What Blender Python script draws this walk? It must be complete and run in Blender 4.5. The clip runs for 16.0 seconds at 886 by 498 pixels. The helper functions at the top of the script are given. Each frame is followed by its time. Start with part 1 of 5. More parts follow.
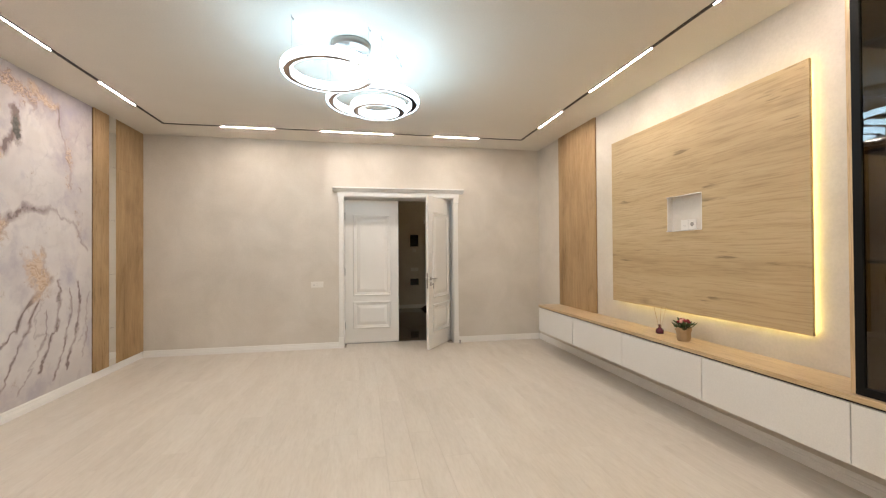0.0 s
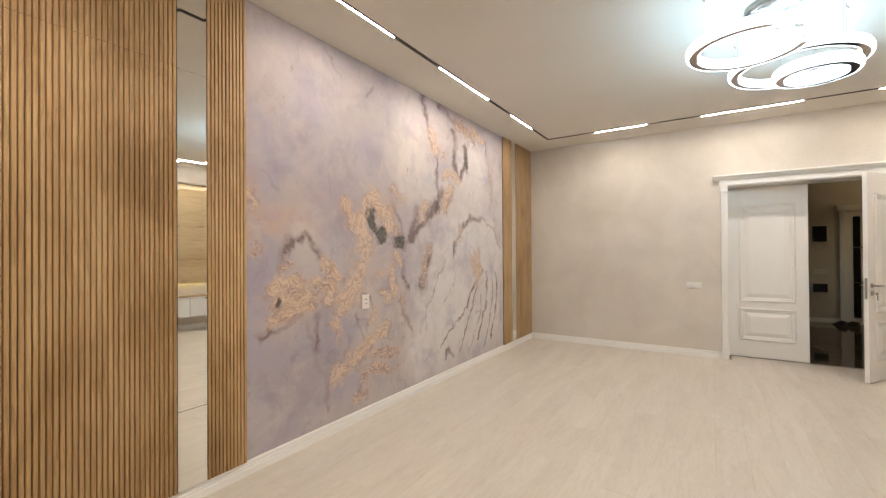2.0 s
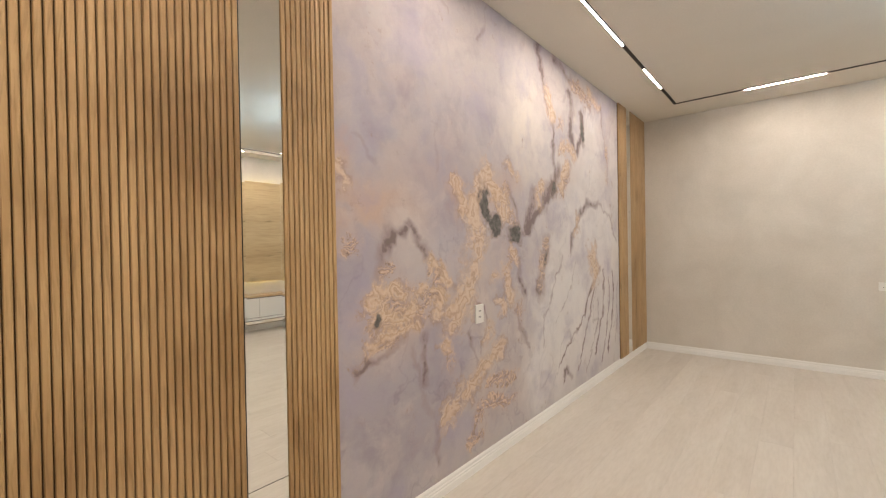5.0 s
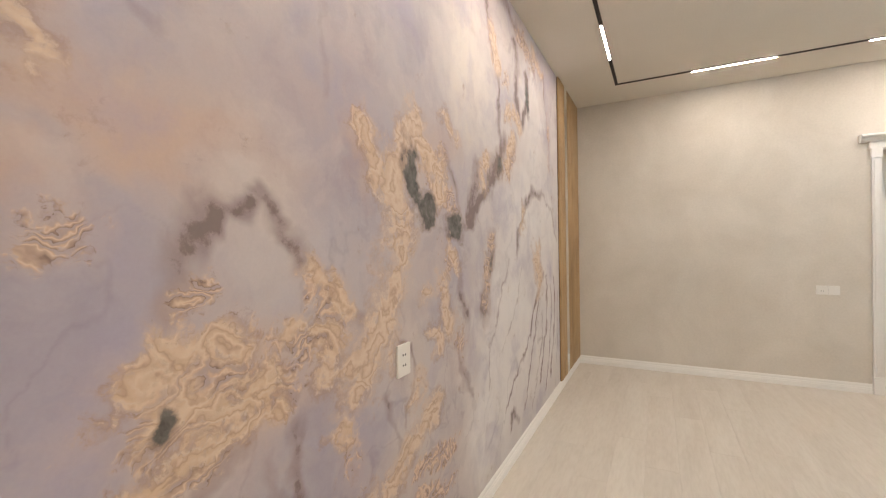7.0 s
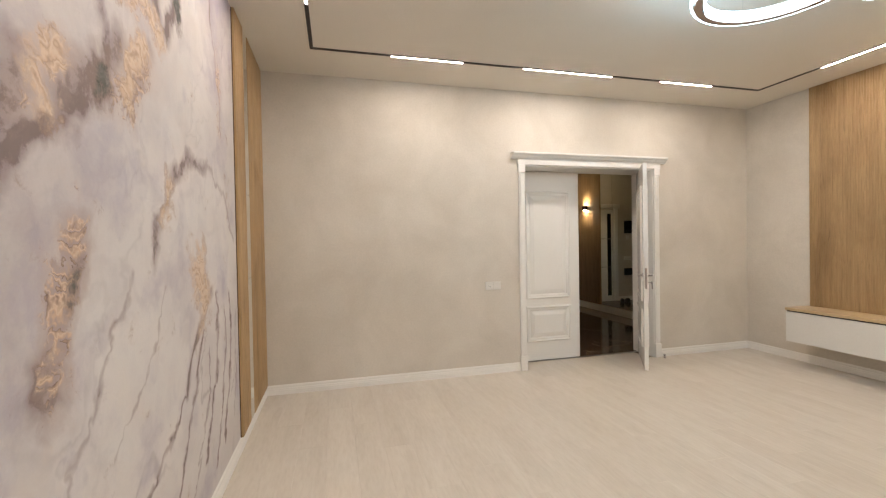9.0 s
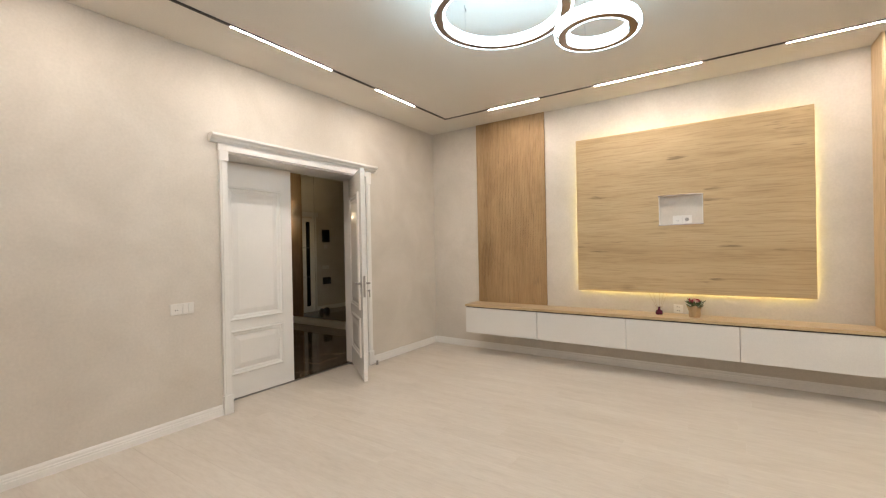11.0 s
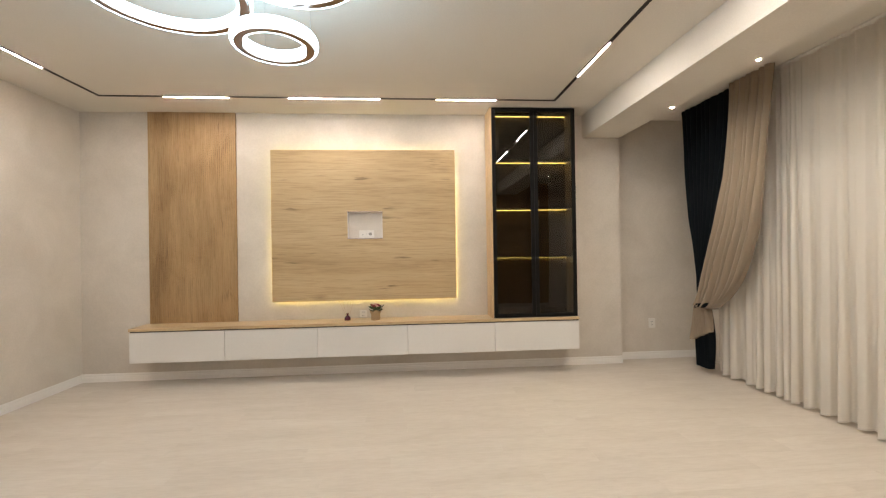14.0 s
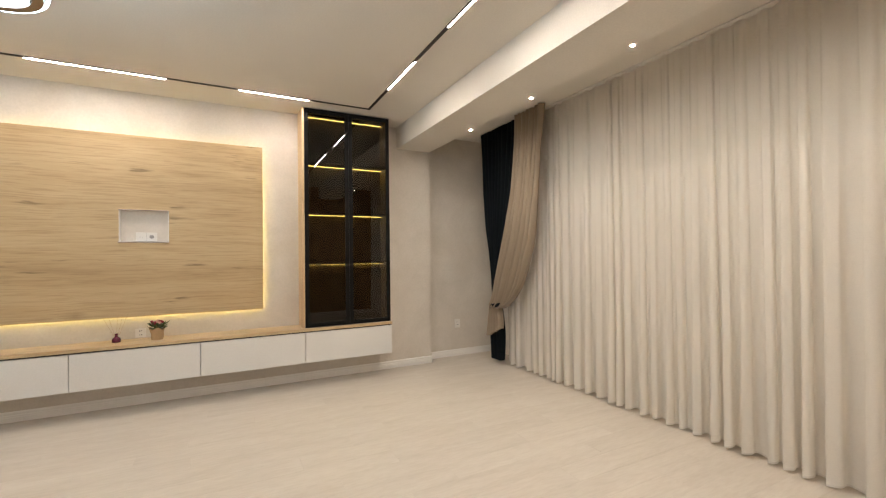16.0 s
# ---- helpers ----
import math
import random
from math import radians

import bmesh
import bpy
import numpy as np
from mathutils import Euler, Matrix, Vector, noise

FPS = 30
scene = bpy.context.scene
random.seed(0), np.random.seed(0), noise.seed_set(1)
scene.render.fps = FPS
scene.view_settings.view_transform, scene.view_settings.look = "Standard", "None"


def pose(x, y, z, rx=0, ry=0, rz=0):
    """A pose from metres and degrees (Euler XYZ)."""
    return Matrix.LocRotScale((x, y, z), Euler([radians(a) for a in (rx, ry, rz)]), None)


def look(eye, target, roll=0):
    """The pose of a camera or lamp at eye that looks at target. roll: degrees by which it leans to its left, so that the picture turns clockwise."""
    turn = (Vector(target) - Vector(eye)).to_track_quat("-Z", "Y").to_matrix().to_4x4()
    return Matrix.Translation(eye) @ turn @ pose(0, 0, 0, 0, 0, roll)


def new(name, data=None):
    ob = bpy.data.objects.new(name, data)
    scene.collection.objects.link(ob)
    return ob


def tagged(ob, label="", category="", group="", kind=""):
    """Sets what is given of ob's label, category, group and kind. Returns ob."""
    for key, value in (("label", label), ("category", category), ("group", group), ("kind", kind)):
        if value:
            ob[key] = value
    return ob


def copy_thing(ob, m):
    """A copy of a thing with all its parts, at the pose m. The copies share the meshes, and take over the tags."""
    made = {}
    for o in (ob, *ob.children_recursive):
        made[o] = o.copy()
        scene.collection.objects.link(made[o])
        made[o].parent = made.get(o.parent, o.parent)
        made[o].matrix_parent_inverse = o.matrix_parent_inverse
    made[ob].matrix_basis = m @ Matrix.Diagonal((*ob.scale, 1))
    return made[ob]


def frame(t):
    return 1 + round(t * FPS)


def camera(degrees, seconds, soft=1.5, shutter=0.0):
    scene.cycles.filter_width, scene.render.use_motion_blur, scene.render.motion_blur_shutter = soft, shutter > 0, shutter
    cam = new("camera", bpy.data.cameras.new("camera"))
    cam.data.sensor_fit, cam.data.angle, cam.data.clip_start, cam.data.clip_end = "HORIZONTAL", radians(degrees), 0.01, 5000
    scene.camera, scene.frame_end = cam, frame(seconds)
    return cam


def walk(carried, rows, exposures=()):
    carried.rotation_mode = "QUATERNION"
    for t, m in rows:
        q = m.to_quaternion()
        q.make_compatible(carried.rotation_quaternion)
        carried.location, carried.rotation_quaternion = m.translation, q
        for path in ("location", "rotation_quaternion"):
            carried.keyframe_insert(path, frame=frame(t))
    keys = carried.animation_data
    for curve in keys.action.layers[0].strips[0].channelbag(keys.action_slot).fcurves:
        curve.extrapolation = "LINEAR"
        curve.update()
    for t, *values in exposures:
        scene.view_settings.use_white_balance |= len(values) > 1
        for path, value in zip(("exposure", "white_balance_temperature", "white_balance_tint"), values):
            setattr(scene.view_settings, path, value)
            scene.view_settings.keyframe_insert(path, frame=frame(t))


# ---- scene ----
cam = camera(93.2, 16.0, soft=1.25)
PATH = [
    (0, (2.924, -6.35, 1.356), (3.305, -4.386, 1.375), -0.4),
    (0.5, (2.83, -6.383, 1.354), (2.859, -4.383, 1.378), -0.4),
    (1, (2.7, -6.399, 1.362), (2.329, -4.433, 1.382), -0.5),
    (1.5, (2.57, -6.467, 1.366), (1.848, -4.602, 1.385), -0.2),
    (2, (2.501, -6.513, 1.375), (1.418, -4.832, 1.389), -0.4),
    (2.5, (2.451, -6.547, 1.379), (1.161, -5.018, 1.388), -0.6),
    (3, (2.349, -6.581, 1.367), (0.959, -5.144, 1.374), -0.8),
    (3.2, (2.309, -6.576, 1.355), (0.907, -5.15, 1.366), -0.8),
    (5.3, (1.44, -5.922, 1.401), (0.193, -4.358, 1.384), -0.9),
    (5.5, (1.369, -5.826, 1.399), (0.153, -4.238, 1.385), -0.8),
    (6, (1.171, -5.631, 1.395), (0.03, -3.988, 1.379), -0.8),
    (6.5, (0.994, -5.442, 1.388), (-0.064, -3.745, 1.374), -0.8),
    (7, (0.858, -5.187, 1.377), (-0.055, -3.408, 1.366), -0.9),
    (7.5, (0.72, -4.958, 1.375), (0.03, -3.081, 1.359), -0.8),
    (8, (0.621, -4.734, 1.358), (0.315, -2.758, 1.338), -0.8),
    (8.5, (0.64, -4.471, 1.353), (0.742, -2.474, 1.331), -0.9),
    (9, (0.657, -4.201, 1.371), (1.156, -2.264, 1.343), -1.0),
    (9.5, (0.67, -3.981, 1.369), (1.556, -2.188, 1.333), -0.9),
    (11.8, (0.726, -3.474, 1.337), (2.549, -2.653, 1.345), -1.1),
    (12, (0.724, -3.517, 1.336), (2.571, -2.75, 1.345), -1.0),
    (12.5, (0.731, -3.553, 1.34), (2.643, -2.968, 1.353), -1.1),
    (13, (0.741, -3.585, 1.343), (2.713, -3.254, 1.36), -1.2),
    (13.5, (0.756, -3.616, 1.346), (2.755, -3.541, 1.366), -1.1),
    (14, (0.766, -3.697, 1.383), (2.761, -3.844, 1.39), -0.9),
    (14.5, (0.772, -3.719, 1.385), (2.747, -4.039, 1.397), -0.6),
    (15, (0.772, -3.753, 1.389), (2.715, -4.226, 1.406), -0.4),
    (15.5, (0.769, -3.805, 1.384), (2.652, -4.478, 1.407), -0.4),
    (16, (0.756, -3.871, 1.385), (2.534, -4.786, 1.41), -0.7),
]
walk(cam, [(t, look(eye, target, roll)) for t, eye, target, roll in PATH])

# ---- world ----
world = bpy.data.worlds.new("night")
scene.world = world
world.use_nodes = True
world.node_tree.nodes["Background"].inputs[0].default_value = (0.02, 0.025, 0.04, 1)
world.node_tree.nodes["Background"].inputs[1].default_value = 0.1

# lamp strengths
TRACK_GLOW = 312.0
RING_GLOW = 17.5
LED_GLOW = 20.0
SPOT_GLOW = 7000.0
SCONCE_GLOW = 800

# ---- plan, in metres ----
H = 3.0                     # ceiling
F = -0.03                   # floor
XR = 5.74                   # east wall face
XRECESS = 5.90              # east wall face in the window bay
YB, YBEAM = -6.25, -5.79    # beam: rear and front faces
ZBEAM = 2.73
YSOUTH = -7.35              # wall behind the curtains
WALL_N = 0.36               # depth of the door wall
DX0, DX1, DZ = 2.655, 4.33, 2.205   # door opening
HALL_Y, HALL_X0, HALL_X1 = 4.20, 1.2, 5.76

# ---- helpers ----
ORIGIN = {}


def thing(name, at, label="", category="", group="", kind=""):
    ob = new(name)
    ob.location = at
    ob.empty_display_size = 0.1
    ORIGIN[ob] = Vector(at)
    return tagged(ob, label, category, group, kind)


def part(name, bm, material, parent=None, label="", smooth=False):
    """One mesh object. The bmesh is in world metres unless its parent is a turned thing."""
    if parent in ORIGIN:
        bmesh.ops.translate(bm, verts=bm.verts, vec=-ORIGIN[parent])
    me = bpy.data.meshes.new(name)
    bm.normal_update()
    bm.to_mesh(me)
    bm.free()
    me.materials.append(material)
    if smooth:
        me.polygons.foreach_set("use_smooth", [True] * len(me.polygons))
    ob = new(name, me)
    if parent is not None:
        ob.parent = parent
        if parent in ORIGIN:
            ORIGIN[ob] = ORIGIN[parent]
    if label:
        tagged(ob, label)
    return ob


def box(x0, x1, y0, y1, z0, z1, bevel=0.0, bm=None, seg=2):
    own = bmesh.new()
    bmesh.ops.create_cube(own, size=1.0)
    for v in own.verts:
        v.co = Vector(((x0 + x1) / 2 + v.co.x * abs(x1 - x0), (y0 + y1) / 2 + v.co.y * abs(y1 - y0), (z0 + z1) / 2 + v.co.z * abs(z1 - z0)))
    if bevel:
        bmesh.ops.bevel(own, geom=own.edges[:], offset=bevel, segments=seg, affect="EDGES", profile=0.6)
    if bm is None:
        return own
    me = bpy.data.meshes.new("tmp")
    own.to_mesh(me)
    own.free()
    bm.from_mesh(me)
    bpy.data.meshes.remove(me)
    return bm


def lathe(profile, centre, steps=32, bm=None, axis="z"):
    """Turns a profile of (radius, height) round an upright axis."""
    bm = bm or bmesh.new()
    c = Vector(centre)
    rings = []
    for r, h in profile:
        ring = []
        for i in range(steps):
            a = 2 * math.pi * i / steps
            p = Vector((r * math.cos(a), r * math.sin(a), h))
            if axis == "y":
                p = Vector((p.x, -p.z, p.y))
            if axis == "x":
                p = Vector((p.z, p.x, p.y))
            ring.append(bm.verts.new(c + p))
        rings.append(ring)
    for a, b in zip(rings, rings[1:]):
        for i in range(steps):
            j = (i + 1) % steps
            bm.faces.new((a[i], a[j], b[j], b[i]))
    for ring, flip in ((rings[0], True), (rings[-1], False)):
        bm.faces.new(ring[::-1] if flip else ring)
    bmesh.ops.recalc_face_normals(bm, faces=bm.faces)
    return bm


def extrude_profile(points, axis, a, b, bm=None):
    """A closed profile swept along an axis. For 'x' the points are (y, z), for 'y' (x, z), for 'z' (x, y)."""
    bm = bm or bmesh.new()

    def put(p, s):
        return {"x": (s, p[0], p[1]), "y": (p[0], s, p[1]), "z": (p[0], p[1], s)}[axis]
    lo = [bm.verts.new(put(p, a)) for p in points]
    hi = [bm.verts.new(put(p, b)) for p in points]
    n = len(points)
    for i in range(n):
        bm.faces.new((lo[i], lo[(i + 1) % n], hi[(i + 1) % n], hi[i]))
    bm.faces.new(lo[::-1])
    bm.faces.new(hi)
    bmesh.ops.recalc_face_normals(bm, faces=bm.faces)
    return bm


def tube(points, radius, bm=None, steps=8):
    bm = bm or bmesh.new()
    pts = [Vector(p) for p in points]
    rings = []
    for i, p in enumerate(pts):
        d = (pts[min(i + 1, len(pts) - 1)] - pts[max(i - 1, 0)]).normalized()
        side = d.orthogonal().normalized()
        up = d.cross(side)
        rings.append([bm.verts.new(p + radius * (math.cos(2 * math.pi * k / steps) * side + math.sin(2 * math.pi * k / steps) * up)) for k in range(steps)])
    for a, b in zip(rings, rings[1:]):
        best = min(range(steps), key=lambda s: (a[0].co - b[s].co).length)
        for k in range(steps):
            bm.faces.new((a[k], a[(k + 1) % steps], b[(best + k + 1) % steps], b[(best + k) % steps]))
    bm.faces.new(rings[0][::-1])
    bm.faces.new(rings[-1])
    bmesh.ops.recalc_face_normals(bm, faces=bm.faces)
    return bm


# ---- materials ----
def nd(nt, kind, props=None, **ins):
    n = nt.nodes.new("ShaderNode" + kind)
    for k, v in (props or {}).items():
        if k == "operation":
            n.operation = v
        elif k == "blend_type":
            n.blend_type = v
        elif k == "attribute_name":
            n.attribute_name = v
        elif k == "feature":
            n.feature = v
        elif k == "data_type":
            n.data_type = v
        elif k == "bands_direction":
            n.bands_direction = v
    for k, v in ins.items():
        key = int(k[1:]) if k[0] == "i" and k[1:].isdigit() else k.replace("_", " ")
        sock = n.inputs[key]
        if isinstance(v, bpy.types.NodeSocket):
            nt.links.new(v, sock)
        else:
            sock.default_value = v
    return n


def start(name, rough=0.5, metal=0.0, base=(0.8, 0.8, 0.8), spec=0.5):
    m = bpy.data.materials.new(name)
    m.use_nodes = True
    nt = m.node_tree
    b = nt.nodes["Principled BSDF"]
    b.inputs["Base Color"].default_value = (*base, 1)
    b.inputs["Roughness"].default_value = rough
    b.inputs["Metallic"].default_value = metal
    b.inputs["Specular IOR Level"].default_value = spec
    return m, nt, b


def ramp(nt, fac, stops):
    n = nt.nodes.new("ShaderNodeValToRGB")
    el = n.color_ramp.elements
    while len(el) < len(stops):
        el.new(0.5)
    for e, (p, c) in zip(el, stops):
        e.position, e.color = p, (*c, 1)
    nt.links.new(fac, n.inputs[0])
    return n.outputs[0]


def place(nt, scale, loc=(0, 0, 0)):
    g = nt.nodes.new("ShaderNodeNewGeometry")
    return nd(nt, "Mapping", Vector=g.outputs["Position"], Scale=scale, Location=loc).outputs[0]


def mix(nt, fac, a, b, how="MIX"):
    n = nd(nt, "Mix", {"data_type": "RGBA", "blend_type": how})
    for s, v in ((0, fac), (6, a), (7, b)):
        if isinstance(v, bpy.types.NodeSocket):
            nt.links.new(v, n.inputs[s])
        else:
            n.inputs[s].default_value = v if s == 0 else (*v, 1)
    return n.outputs[2]


def bump(nt, b, height, strength=0.2, dist=0.002):
    n = nd(nt, "Bump", Height=height, Strength=strength, Distance=dist)
    nt.links.new(n.outputs[0], b.inputs["Normal"])


def noise_tex(nt, vec, scale, detail=4.0, rough=0.55, distort=0.0):
    return nd(nt, "TexNoise", Vector=vec, Scale=scale, Detail=detail, Roughness=rough, Distortion=distort).outputs[0]


def mottled(name, dark, light, rough, scale=1.3, fine=60.0, relief=0.25, spec=0.4):
    """Painted or papered surface with cloudy tone and fine grain."""
    m, nt, b = start(name, rough, spec=spec)
    p = place(nt, (1, 1, 1))
    cloud = noise_tex(nt, p, scale, 5.0, 0.6, 0.4)
    grain = noise_tex(nt, p, fine, 3.0)
    c = ramp(nt, cloud, [(0.32, dark), (0.68, light)])
    c2 = ramp(nt, grain, [(0.3, (0.93, 0.93, 0.93)), (0.7, (1, 1, 1))])
    nt.links.new(mix(nt, 1.0, c, c2, "MULTIPLY"), b.inputs["Base Color"])
    bump(nt, b, grain, relief, 0.002)
    return m


def wood(name, along, tones, rough=0.45, knots=0.5, size=1.0, shift=(0, 0, 0), stain=0.0, wave=0.10):
    """Oak with broad bands, streaks, fine pores, short cracks and knots; along: the grain's axis."""
    m, nt, b = start(name, rough, spec=0.35)

    def axes(grain, across):
        return {"x": (grain, across, across), "y": (across, grain, across), "z": (across, across, grain)}[along]
    p0 = place(nt, (size, size, size), shift)
    warp = nd(nt, "TexNoise", Vector=nd(nt, "Mapping", Vector=p0, Scale=axes(0.5, 1.0)).outputs[0], Scale=2.4, Detail=3.0, Roughness=0.5)
    pw = nd(nt, "VectorMath", {"operation": "MULTIPLY_ADD"}, i0=warp.outputs[1], i1=axes(0.0, wave), i2=p0).outputs[0]
    p = nd(nt, "Mapping", Vector=pw, Scale=axes(0.09, 1.0)).outputs[0]
    band = noise_tex(nt, p, 3.4, 3.0, 0.5)
    streak = noise_tex(nt, p, 17.0, 5.0, 0.65)
    fine = noise_tex(nt, nd(nt, "Mapping", Vector=pw, Scale=axes(0.025, 1.0)).outputs[0], 150.0, 3.0, 0.6)
    both = nd(nt, "Math", {"operation": "MULTIPLY_ADD"}, i0=streak, i1=0.45, i2=nd(nt, "Math", {"operation": "MULTIPLY"}, i0=band, i1=0.55).outputs[0]).outputs[0]
    c = ramp(nt, both, [(0.33, tones[0]), (0.46, tones[1]), (0.60, tones[2]), (0.72, tones[1])])
    pores = ramp(nt, fine, [(0.32, (0.70, 0.66, 0.60)), (0.52, (1, 1, 1))])
    c = mix(nt, 0.7, c, pores, "MULTIPLY")
    gate = ramp(nt, noise_tex(nt, nd(nt, "Mapping", Vector=pw, Scale=axes(0.35, 1.0)).outputs[0], 6.0, 2.0), [(0.49, (0, 0, 0)), (0.57, (1, 1, 1))])
    cr = ramp(nt, noise_tex(nt, nd(nt, "Mapping", Vector=pw, Scale=axes(0.10, 1.0)).outputs[0], 34.0, 3.0, 0.6), [(0.32, (1, 1, 1)), (0.385, (0, 0, 0))])
    vor = nd(nt, "TexVoronoi", {"feature": "F1"}, Vector=nd(nt, "Mapping", Vector=pw, Scale=axes(0.42, 1.0)).outputs[0], Scale=2.6, Randomness=1.0)
    ragged = nd(nt, "Math", {"operation": "MULTIPLY_ADD"}, i0=streak, i1=0.10, i2=vor.outputs["Distance"]).outputs[0]
    spots = ramp(nt, ragged, [(0.065, (1, 1, 1)), (0.088, (0.4, 0.4, 0.4)), (0.14, (0, 0, 0))])
    f = mix(nt, 1.0, spots, mix(nt, 1.0, cr, gate, "MULTIPLY"), "LIGHTEN")
    f = mix(nt, 1.0, f, (knots, knots, knots), "MULTIPLY")
    c = mix(nt, f, c, tuple(t * 0.40 for t in tones[0]))
    if stain:
        cloud = noise_tex(nt, nd(nt, "Mapping", Vector=p0, Scale=axes(0.55, 1.0)).outputs[0], 2.6, 5.0, 0.6, 0.5)
        c = mix(nt, stain, c, ramp(nt, cloud, [(0.36, (0.58, 0.50, 0.42)), (0.50, (0.90, 0.86, 0.82)), (0.62, (1, 1, 1))]), "MULTIPLY")
    nt.links.new(c, b.inputs["Base Color"])
    bump(nt, b, fine, 0.15, 0.001)
    return m


def glow(name, colour, strength):
    m = bpy.data.materials.new(name)
    m.use_nodes = True
    nt = m.node_tree
    nt.nodes.clear()
    e = nd(nt, "Emission", Color=(*colour, 1), Strength=strength)
    o = nt.nodes.new("ShaderNodeOutputMaterial")
    nt.links.new(e.outputs[0], o.inputs[0])
    return m


M_WALL = mottled("plaster_cream", (0.60, 0.545, 0.47), (0.69, 0.635, 0.56), 0.75, 1.7, 55.0, 0.35)
M_CEIL = mottled("ceiling_paint", (0.72, 0.68, 0.61), (0.76, 0.72, 0.65), 0.8, 0.8, 90.0, 0.1)
M_TRIM = mottled("white_trim", (0.81, 0.785, 0.745), (0.85, 0.825, 0.785), 0.35, 2.0, 120.0, 0.03)
M_DOOR = mottled("white_door_enamel", (0.82, 0.795, 0.755), (0.86, 0.835, 0.795), 0.22, 1.5, 140.0, 0.03, 0.5)
M_FRONT = mottled("matt_white_front", (0.74, 0.72, 0.68), (0.77, 0.75, 0.71), 0.4, 1.0, 140.0, 0.03)
M_OAK_TV = wood("oak_panel", "y", ((0.375, 0.265, 0.138), (0.475, 0.348, 0.19), (0.545, 0.412, 0.238)), 0.5, 0.66, 0.62, wave=0.05)
M_OAK_TOP = wood("oak_worktop", "y", ((0.42, 0.29, 0.16), (0.53, 0.385, 0.22), (0.60, 0.45, 0.27)), 0.35, 0.4, 1.2, (0, 3, 0))
M_OAK_SLAT = wood("oak_slat", "z", ((0.305, 0.186, 0.086), (0.435, 0.277, 0.131), (0.535, 0.36, 0.18)), 0.5, 0.30, 0.9, stain=0.75)
M_OAK_SLAT_E = wood("oak_slat_brown", "z", ((0.26, 0.165, 0.078), (0.39, 0.255, 0.125), (0.48, 0.325, 0.168)), 0.5, 0.4, 0.9, (0, 0.4, 0), stain=0.55)
M_GROOVE = mottled("groove_backing", (0.07, 0.036, 0.016), (0.11, 0.06, 0.028), 0.8, 4.0)
M_BACKING_E = mottled("brown_backing", (0.20, 0.12, 0.06), (0.25, 0.155, 0.08), 0.8, 4.0)
M_BLACK, _, _b = start("black_aluminium", 0.5, 0.0, (0.006, 0.0055, 0.005), 0.15)
M_TRACK, _, _b = start("black_track", 0.45, 0.3, (0.02, 0.014, 0.012))
M_PLASTIC, _, _b = start("white_plastic", 0.3, 0, (0.74, 0.71, 0.66))
M_DARK, _, _b = start("dark_hole", 0.6, 0, (0.03, 0.03, 0.03))
M_CHROME, _, _b = start("chrome", 0.08, 1.0, (0.82, 0.82, 0.83))
M_STEEL, _, _b = start("brushed_steel", 0.28, 1.0, (0.36, 0.34, 0.32))
M_HINGE, _, _b = start("dark_steel", 0.4, 1.0, (0.16, 0.15, 0.14))
M_BRONZE, _, _b = start("bronze_mirror_band", 0.12, 1.0, (0.42, 0.33, 0.28))
M_MIRROR, _, _b = start("mirror_silver", 0.015, 1.0, (0.90, 0.91, 0.89))
M_GLOW_TRACK = glow("track_diffuser", (1.0, 0.89, 0.805), TRACK_GLOW)
M_GLOW_RING = glow("ring_diffuser", (0.55, 0.81, 1.0), RING_GLOW)
M_GLOW_LED = glow("led_strip", (1.0, 0.82, 0.28), LED_GLOW)
M_GLOW_SHELF = glow("shelf_led_strip", (1.0, 0.83, 0.25), LED_GLOW * 1.1)
M_GLOW_SPOT = glow("spot_lens", (1.0, 0.92, 0.80), SPOT_GLOW)
M_GLOW_SCONCE = glow("sconce_lens", (1.0, 0.80, 0.48), SCONCE_GLOW)


def floor_material():
    """Whitewashed laminate: each plank has its own tone and its own stretch of grain."""
    m, nt, b = start("whitewashed_laminate", 0.38, spec=0.4)
    info = nt.nodes.new("ShaderNodeObjectInfo")
    off = nd(nt, "CombineXYZ", X=info.outputs["Random"], Y=nd(nt, "Math", {"operation": "MULTIPLY"}, i0=info.outputs["Random"], i1=37.0).outputs[0], Z=0.0)
    g = nt.nodes.new("ShaderNodeNewGeometry")
    p = nd(nt, "VectorMath", {"operation": "ADD"}, i0=g.outputs["Position"], i1=off.outputs[0]).outputs[0]
    p = nd(nt, "Mapping", Vector=p, Scale=(1, 0.16, 1)).outputs[0]
    streak = noise_tex(nt, p, 7.0, 5.0, 0.62, 0.6)
    fine = noise_tex(nt, p, 60.0, 4.0, 0.6)
    c = ramp(nt, streak, [(0.25, (0.575, 0.515, 0.44)), (0.5, (0.62, 0.56, 0.485)), (0.75, (0.65, 0.595, 0.52))])
    c = mix(nt, 0.6, c, ramp(nt, fine, [(0.3, (0.88, 0.86, 0.84)), (0.6, (1, 1, 1))]), "MULTIPLY")
    tone = ramp(nt, info.outputs["Random"], [(0.0, (0.965, 0.96, 0.955)), (0.5, (0.985, 0.98, 0.975)), (1.0, (1, 1, 1))])
    c = mix(nt, 1.0, c, tone, "MULTIPLY")
    nt.links.new(c, b.inputs["Base Color"])
    nt.links.new(ramp(nt, streak, [(0.3, (0.44, 0.44, 0.44)), (0.7, (0.34, 0.34, 0.34))]), b.inputs["Roughness"])
    bump(nt, b, fine, 0.12, 0.0008)
    return m


